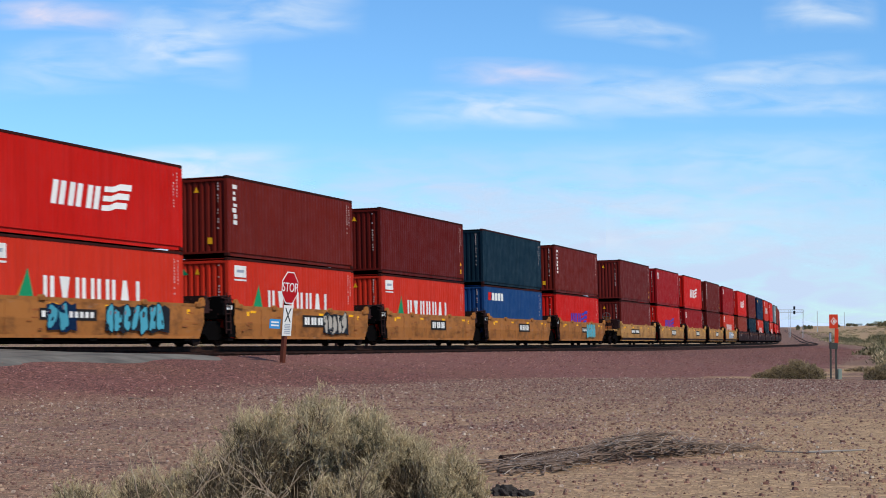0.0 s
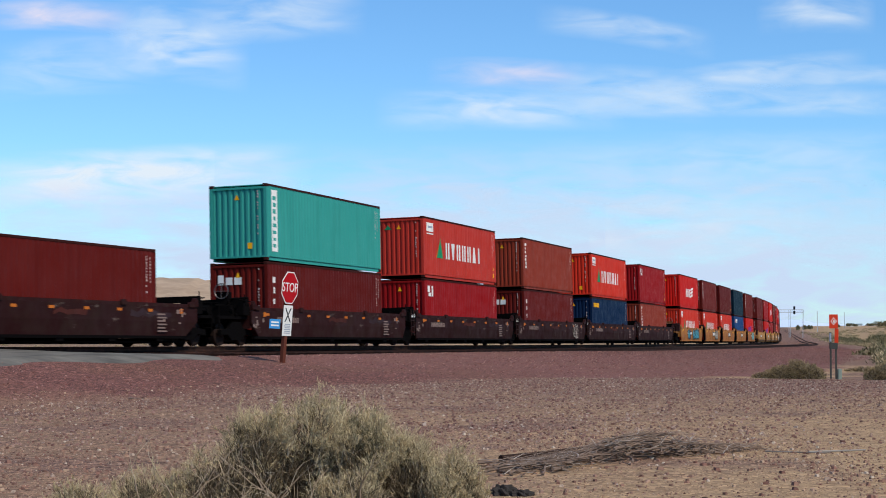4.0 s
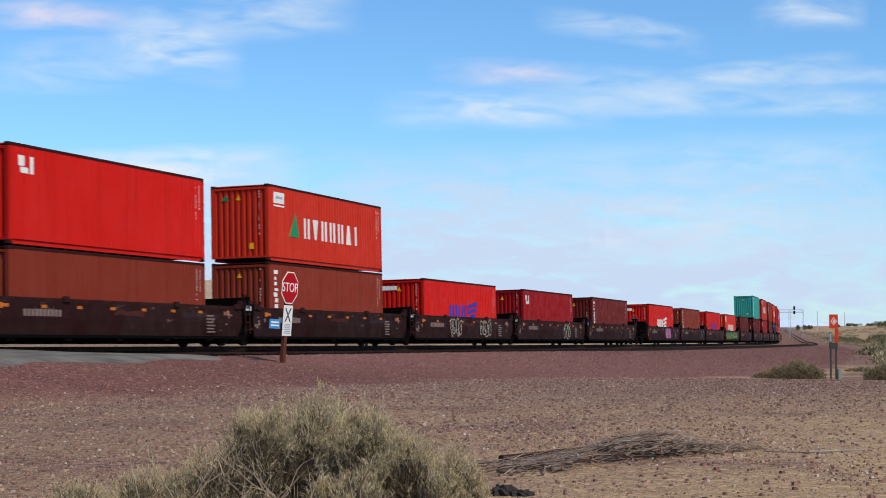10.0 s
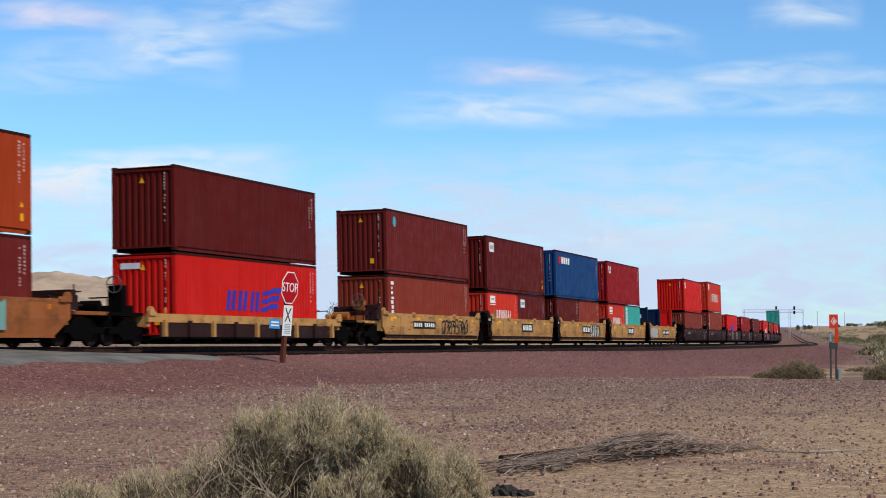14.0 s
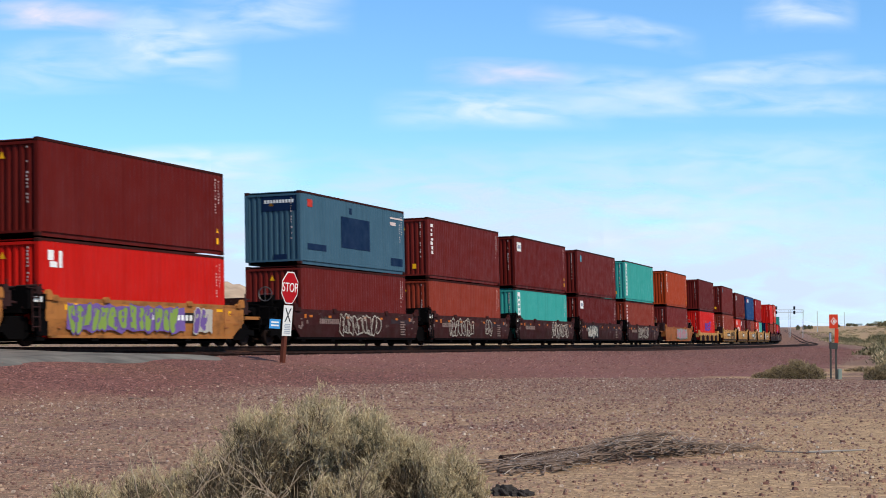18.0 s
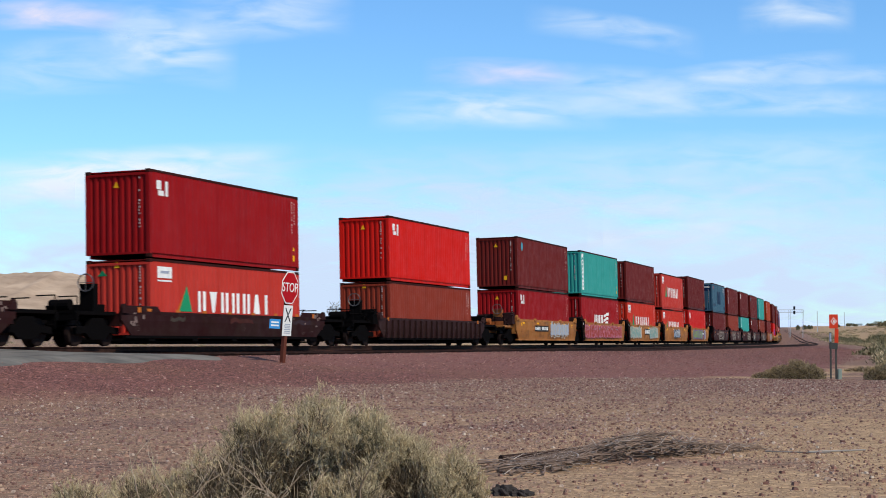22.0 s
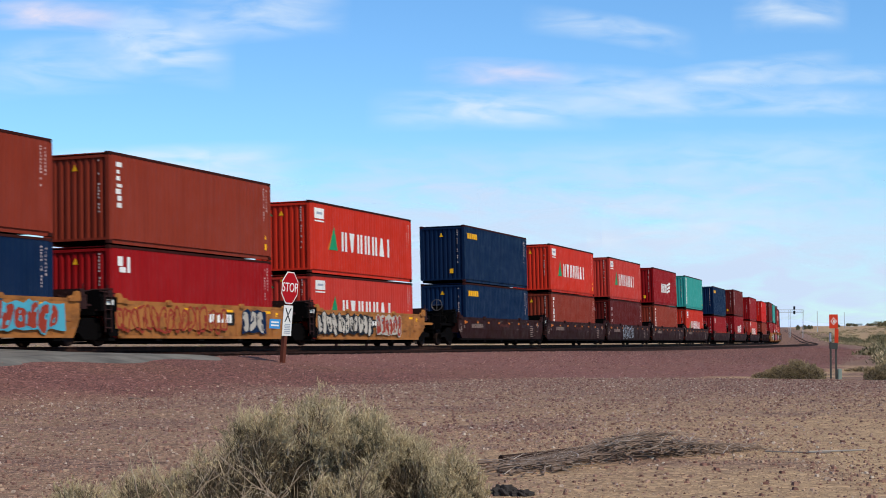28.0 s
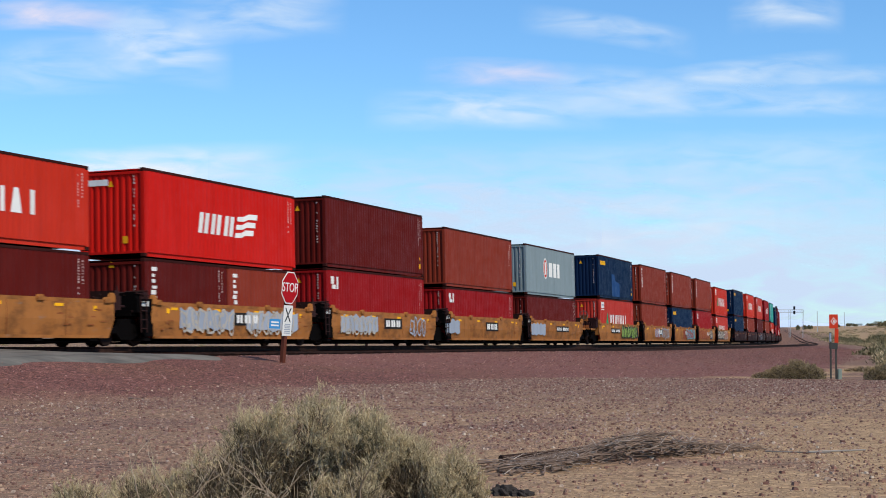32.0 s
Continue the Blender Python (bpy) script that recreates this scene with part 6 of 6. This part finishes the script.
def far_ridge(name, dist, depth, knots, material, label, rough_m, seed, base_z=-4.0):
    """A ridge at dist, its crest at the heights given as (sideways, up) in hundredths of the distance."""
    rnd_ = np.random.RandomState(seed)
    kx, kz = [k[0] * dist / 100 for k in knots], [k[1] * dist / 100 + EYE_Z for k in knots]
    xs = np.linspace(kx[0], kx[-1], 160)
    crest = np.interp(xs, kx, kz) + rnd_.normal(0, rough_m, len(xs))
    vs_, fs_ = [], []
    prof = [(-1.0, 0.0), (-0.7, 0.3), (-0.45, 0.55), (-0.2, 0.82), (0.0, 1.0), (0.6, 0.6), (1.2, 0.0)]
    for j, (dy, up) in enumerate(prof):
        wob = rnd_.normal(0, 0.012 * depth, len(xs)) if 0 < j < 6 else np.zeros(len(xs))
        for i, x in enumerate(xs):
            vs_.append((x, dist + dy * depth + wob[i], base_z + (crest[i] - base_z) * up))
    m_ = len(xs)
    for j in range(len(prof) - 1):
        for i in range(m_ - 1):
            fs_.append((j * m_ + i, j * m_ + i + 1, (j + 1) * m_ + i + 1, (j + 1) * m_ + i))
    me = bpy.data.meshes.new(name)
    me.from_pydata(vs_, [], fs_)
    me.polygons.foreach_set("use_smooth", np.ones(len(me.polygons), bool))
    me.materials.append(material)
    return tagged(new(name, me), label, "hill", kind="structure")


far_ridge("hill", 1250, 260, [(-46, 2.2), (-36, 3.0), (-26.2, 3.1), (-24.2, 3.16), (-23.0, 3.24), (-20.8, 2.92), (-17.8, 2.82), (-14.7, 2.8), (-12.8, 2.6),
          (-11.8, 2.38), (-11.0, 1.85), (-10.3, 1.05), (-8.8, 0.5), (-6, 0.2), (0, 0.0), (8, -0.1)], hm_, "bare tan and pink rocky hill", 0.35, 2)
# distance haze is painted into the mountains' pale blue colour
bm_, n, l, b = base_mat("haze_blue_mountain", lin(150, 165, 190), 1.0)
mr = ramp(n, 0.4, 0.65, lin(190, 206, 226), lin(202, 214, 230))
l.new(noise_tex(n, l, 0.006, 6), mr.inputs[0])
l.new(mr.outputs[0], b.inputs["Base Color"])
far_ridge("mountains", 4300, 250, [(-30, 0.0), (-5, 0.05), (10, 0.08), (17, 0.12), (19.6, 0.3), (20.4, 0.45), (21.3, 0.22), (23, 0.1), (30, 0.08), (40, 0.0)], bm_, "distant mountains with pale blue haze painted in", 1.2, 5)

GAN = paint("galvanised_gantry", lin(176, 180, 182), 0.5, 0.1, 0.1)
ga = tagged(new("signal_gantry"), "pale grey steel signal gantry across the tracks", "signal gantry")
GD = 600.0


def at_far(px, d):
    return (px - 784) / FOCAL * d


for x in (1316, 1397, 1420.5):
    gx_ = at_far(x, GD)
    bm = bmesh.new()
    zb_ = ground_at(gx_, GD)
    for o_ in (-0.28, 0.28):
        tube(bm, (gx_ + o_, GD, zb_ - 0.3), (gx_ + o_, GD, 7.0), 0.06)
    for k in range(8):
        z = zb_ + k * (7.0 - zb_) / 8
        tube(bm, (gx_ - 0.28, GD, z), (gx_ + 0.28, GD, z + 0.9), 0.03)
    part("leg", bm, GAN, ga)
bm = bmesh.new()
for z in (6.0, 7.0):
    tube(bm, (at_far(1314, GD), GD, z), (at_far(1420.5, GD), GD, z), 0.06)
for k in range(32):
    xa = at_far(1314, GD) + k * 0.66
    tube(bm, (xa, GD, 6.0), (xa + 0.66, GD, 7.0), 0.03)
part("beam", bm, GAN, ga, "lattice beam")
for hx in (1373, 1405):
    for z in (6.0, 7.6):
        bm = bmesh.new()
        box(bm, at_far(hx, GD) - 0.34, at_far(hx, GD) + 0.34, GD - 0.5, GD - 0.3, z - 0.55, z + 0.55)
        part("signal_head", bm, INK, ga, "black signal head")
    bm = bmesh.new()
    tube(bm, (at_far(hx, GD), GD - 0.2, 5.2), (at_far(hx, GD), GD - 0.2, 8.3), 0.09)
    part("mast", bm, GAN, ga)


def utility_pole(px, d, top_px, w=0.11):
    x = at_far(px, d)
    z0, z1 = ground_at(x, d), EYE_Z + (576.8 - top_px) / FOCAL * d
    bm = bmesh.new()
    tube(bm, (x, d, z0 - 0.4), (x, d, z1), w, w * 0.7, n=8)
    up = tagged(new("utility_pole"), "pale grey utility pole in the desert", "pole", "utility poles")
    part("pole", bm, GAN, up)


utility_pole(1446, 1200, 551, 0.3)
utility_pole(1494, 1300, 553, 0.22)
utility_pole(1374, 900, 558)

# small white buildings far off on the right
HOUSE = paint("white_far_wall", lin(225, 220, 210), 0.8, 0.1, 0.05)
for px, d, w_, h_ in ((1506, 1700, 6, 2.6), (1521, 1750, 5, 2.4), (1550, 1800, 7, 2.8)):
    hx = at_far(px, d)
    hz = ground_at(hx, d)
    ho = tagged(new("house"), "small pale house far across the desert", "house", "far houses")
    bm = bmesh.new()
    box(bm, hx - w_ / 2, hx + w_ / 2, d, d + 6, hz - 0.2, hz + h_)
    part("wall", bm, HOUSE, ho)
    bm = bmesh.new()
    for yy in (d - 0.4,):
        v = [bm.verts.new(q) for q in ((hx - w_ / 2 - 0.4, yy, hz + h_), (hx + w_ / 2 + 0.4, yy, hz + h_), (hx + w_ / 2 + 0.4, d + 6.4, hz + h_), (hx - w_ / 2 - 0.4, d + 6.4, hz + h_), (hx - w_ / 2 - 0.4, d + 3, hz + h_ + 1.3), (hx + w_ / 2 + 0.4, d + 3, hz + h_ + 1.3))]
        for q in ((0, 1, 5, 4), (3, 4, 5, 2), (0, 4, 3), (1, 2, 5), (0, 3, 2, 1)):
            bm.faces.new([v[i] for i in q])
    part("roof", bm, PAINT["grey"], ho)


def desert_tree(px, d, top_px, width, leaves, label, seed, bare=False):
    x = at_far(px, d)
    z0 = ground_at(x, d)
    h = EYE_Z + (576.8 - top_px) / FOCAL * d - z0
    tr = tagged(new("tree"), label, "tree", "desert trees")
    tr.location = (x, d, z0 - 0.05)
    bm = bmesh.new()
    rnd_ = random.Random(seed)
    tube(bm, (0, 0, 0), (0.1, 0, h * 0.35), 0.05 * h * 0.6, 0.035 * h * 0.6, n=7)
    tips = []
    for k in range(16):
        a = rnd_.uniform(0, 6.283)
        b0 = Vector((0.1, 0, h * rnd_.uniform(0.22, 0.36)))
        p1 = b0 + Vector((math.cos(a) * width * 0.25, math.sin(a) * width * 0.25, h * rnd_.uniform(0.1, 0.3)))
        p2 = b0 + Vector((math.cos(a) * width * rnd_.uniform(0.3, 0.5), math.sin(a) * width * 0.5, h * rnd_.uniform(0.3, 0.62)))
        tube(bm, b0, p1, 0.012 * h, 0.009 * h, n=5)
        tube(bm, p1, p2, 0.009 * h, 0.003 * h, n=5)
        for j in range(3):
            p3 = p1.lerp(p2, rnd_.uniform(0.2, 0.9))
            tube(bm, p3, p3 + Vector((rnd_.uniform(-1, 1), rnd_.uniform(-1, 1), rnd_.uniform(0.2, 1))) * width * 0.2, 0.005 * h, 0.002 * h, n=4)
        tips.append(p2)
    part("trunk", bm, PAINT["umber"], tr)
    lob = [(p.x, p.y, p.z - 0.1 * h, width * 0.2, width * 0.2, h * 0.16, 1) for p in tips]
    part("crown", tuft_mesh("crown", lob, leaves, seed, 0.07 * h, 0.004 * h if bare else 0.012 * h, -0.8, 0.3), SAGE, tr)


desert_tree(594, 150, 523, 1.6, 500, "thin half-bare desert tree behind the track", 3, True)
desert_tree(648, 220, 536, 2.4, 900, "low spreading desert tree behind the track", 4, True)
DARK_LEAF = leafy("dark_olive_leaves", [lin(92, 88, 60), lin(110, 104, 74), lin(124, 116, 86), lin(100, 92, 68)])
rnd = np.random.RandomState(31)
lobs = []
while len(lobs) < 420:
    dist = 110 * (6 ** rnd.uniform(0, 1))
    ang = radians(rnd.uniform(11.5, 20))
    x, y = dist * math.sin(ang), dist * math.cos(ang)
    z_, s_, e_ = ground_z(np.array([x]), np.array([y]))
    if e_[0] < 17:
        continue
    r_ = rnd.uniform(0.5, 1.3) * (1 + dist / 500)
    lobs.append((x, y, float(z_[0]) - 0.05, r_ * 1.3, r_, r_ * rnd.uniform(0.28, 0.5), r_))
dark = tuft_mesh("dark_scrub", lobs, 90000, 79, 0.2, 0.035, 0.0, 0.4, True)
dark.materials.append(DARK_LEAF)
tagged(new("dark_scrub", dark), "darker olive bushes among the desert scrub", "scrub", kind="stuff")
for k, (px, d, tp, w_) in enumerate(((1412, 1700, 574, 5), (1424, 1700, 573.5, 6), (1433, 1700, 574, 5), (1482, 1500, 573.0, 5), (1503, 1600, 572.0, 6), (1512, 1600, 573, 5),
                                      (1540, 1500, 572, 9), (1560, 1100, 567, 11), (1569, 1110, 566, 9))):
    x = at_far(px, d)
    z0 = ground_at(x, d)
    h = max(1.8, EYE_Z + (576.8 - tp) / FOCAL * d - z0)
    rnd_ = random.Random(60 + k)
    tr = tagged(new("tree"), "dark green rounded tree far across the desert", "tree", "desert trees")
    tr.location = (x, d, z0 - 0.05)
    bm = bmesh.new()
    tube(bm, (0, 0, 0), (0.1, 0, h * 0.4), 0.2, 0.14, n=7)
    for j in range(6):
        a = j * 1.05
        tube(bm, (0.1, 0, h * 0.35), (math.cos(a) * w_ * 0.25, math.sin(a) * w_ * 0.25, h * 0.62), 0.1, 0.04, n=5)
    part("trunk", bm, PAINT["umber"], tr)
    lob = [(rnd_.uniform(-0.3, 0.3) * w_, rnd_.uniform(-0.3, 0.3) * w_, h * rnd_.uniform(0.3, 0.5), w_ * 0.25, w_ * 0.25, h * rnd_.uniform(0.3, 0.5), 1) for j in range(7)]
    part("crown", tuft_mesh("crown", lob, 1200, k, 0.5, 0.22, -0.6, 0.3), DARK_LEAF, tr)

# ---- thin clouds, far behind everything, drifting slowly to the left ----
CLOUD_D = 4400.0
DRIFT = []


def cloud_mat(name, tint, dense, seed):
    m = bpy.data.materials.new(name)
    m.use_nodes = True
    n_, l_ = m.node_tree.nodes, m.node_tree.links
    n_.remove(n_["Principled BSDF"])
    tc = n_.new("ShaderNodeTexCoord")
    mp = n_.new("ShaderNodeMapping")
    mp.inputs["Location"].default_value = (seed * 3.7, 0, seed * 1.3)
    mp.inputs["Scale"].default_value = (0.0052, 0.0, 0.021)
    l_.new(tc.outputs["Object"], mp.inputs[0])
    nz = n_.new("ShaderNodeTexNoise")
    nz.inputs["Scale"].default_value, nz.inputs["Detail"].default_value, nz.inputs["Roughness"].default_value = 1.0, 6, 0.52
    nz.inputs["Distortion"].default_value = 0.5
    l_.new(mp.outputs[0], nz.inputs[0])
    edge = n_.new("ShaderNodeAttribute")
    edge.attribute_name = "thick"
    k1 = n_.new("ShaderNodeMath")
    k1.operation = "MULTIPLY_ADD"
    k1.inputs[1].default_value = 2.3
    k1.inputs[2].default_value = -0.68
    l_.new(nz.outputs[0], k1.inputs[0])
    k2 = n_.new("ShaderNodeMath")
    k2.operation = "MULTIPLY"
    k2.use_clamp = True
    l_.new(k1.outputs[0], k2.inputs[0])
    l_.new(edge.outputs["Fac"], k2.inputs[1])
    k3 = n_.new("ShaderNodeMath")
    k3.operation = "MULTIPLY"
    k3.inputs[1].default_value = dense * 0.85
    l_.new(k2.outputs[0], k3.inputs[0])
    em, tr, mx = n_.new("ShaderNodeEmission"), n_.new("ShaderNodeBsdfTransparent"), n_.new("ShaderNodeMixShader")
    em.inputs[0].default_value = (*tint, 1)
    em.inputs[1].default_value = 1.0
    l_.new(k3.outputs[0], mx.inputs[0])
    l_.new(tr.outputs[0], mx.inputs[1])
    l_.new(em.outputs[0], mx.inputs[2])
    l_.new(mx.outputs[0], n_["Material Output"].inputs[0])
    return m


def cloud(px, py_, w, h, tilt, dense, tint, slide, seed):
    """A glowing wisp of cloud or sheet of haze, w by h in hundredths of a degree or so, thickest in its middle."""
    k = CLOUD_D / FOCAL
    nx_, nz_ = 28, 14
    vs_, fs_, th_ = [], [], []
    for j in range(nz_ + 1):
        for i in range(nx_ + 1):
            u, v = i / nx_ * 2 - 1, j / nz_ * 2 - 1
            vs_.append((u * w / 2 * k, 60 * u * u, (v * h / 2 + u * w / 2 * math.tan(radians(tilt))) * k))
            th_.append(max(0.0, 1 - u * u) ** 1.2 * max(0.0, 1 - v * v) ** 1.2)
    for j in range(nz_):
        for i in range(nx_):
            a = j * (nx_ + 1) + i
            fs_.append((a, a + 1, a + nx_ + 2, a + nx_ + 1))
    me = bpy.data.meshes.new("cloud")
    me.from_pydata(vs_, [], fs_)
    at = me.attributes.new("thick", "FLOAT", "POINT")
    at.data.foreach_set("value", th_)
    me.materials.append(cloud_mat("cloud_haze_glow", tint, dense, seed))
    o = tagged(new("cloud", me), "thin glowing veil of cloud and haze", "cloud", kind="structure")
    z = EYE_Z + (576.8 - py_) * k
    rows = []
    for t in (0.0, 16.0, 32.0):
        rows.append((t, pose((px - 784 - slide * (t - 16) / 32) * k, CLOUD_D, z)))
    DRIFT.append((o, rows))


CW_, CP, HAZE = (0.78, 0.88, 0.98), (0.73, 0.74, 0.93), (0.60, 0.735, 0.94)
cloud(85, 22, 290, 62, -2, 1.5, CP, 6, 1)
cloud(295, 72, 260, 150, -8, 1.25, CW_, 34, 2)
cloud(470, 20, 330, 110, 4, 0.9, CW_, 36, 3)
cloud(110, 112, 340, 120, 4, 0.7, CW_, 20, 4)
cloud(225, 310, 640, 110, 3, 1.9, CW_, 16, 5)
cloud(230, 360, 680, 90, 0, 0.8, CP, 12, 6)
cloud(1100, 48, 330, 62, -9, 0.85, CW_, 36, 7)
cloud(897, 127, 300, 60, -2, 1.1, CP, 18, 8)
cloud(880, 190, 460, 84, 0, 1.05, CW_, 22, 9)
cloud(1110, 160, 300, 100, -4, 0.8, CW_, 26, 10)
cloud(1330, 178, 720, 60, 0, 0.85, CW_, 30, 11)
cloud(1330, 128, 420, 60, 7, 0.9, CW_, 36, 12)
cloud(1435, 12, 220, 90, 0, 1.0, CW_, 62, 13)
cloud(1150, 400, 1100, 150, 1, 0.55, CW_, 8, 14)
cloud(1300, 280, 900, 110, 2, 0.5, CW_, 10, 15)
# two wide glowing sheets paint pale haze over the horizon sky
cloud(900, 410, 2300, 330, 0, 1.5, HAZE, 6, 16)
cloud(784, 520, 2600, 320, 0, 2.9, HAZE, 4, 18)
cloud(1480, 135, 300, 44, 4, 0.8, CW_, 34, 17)

motions()
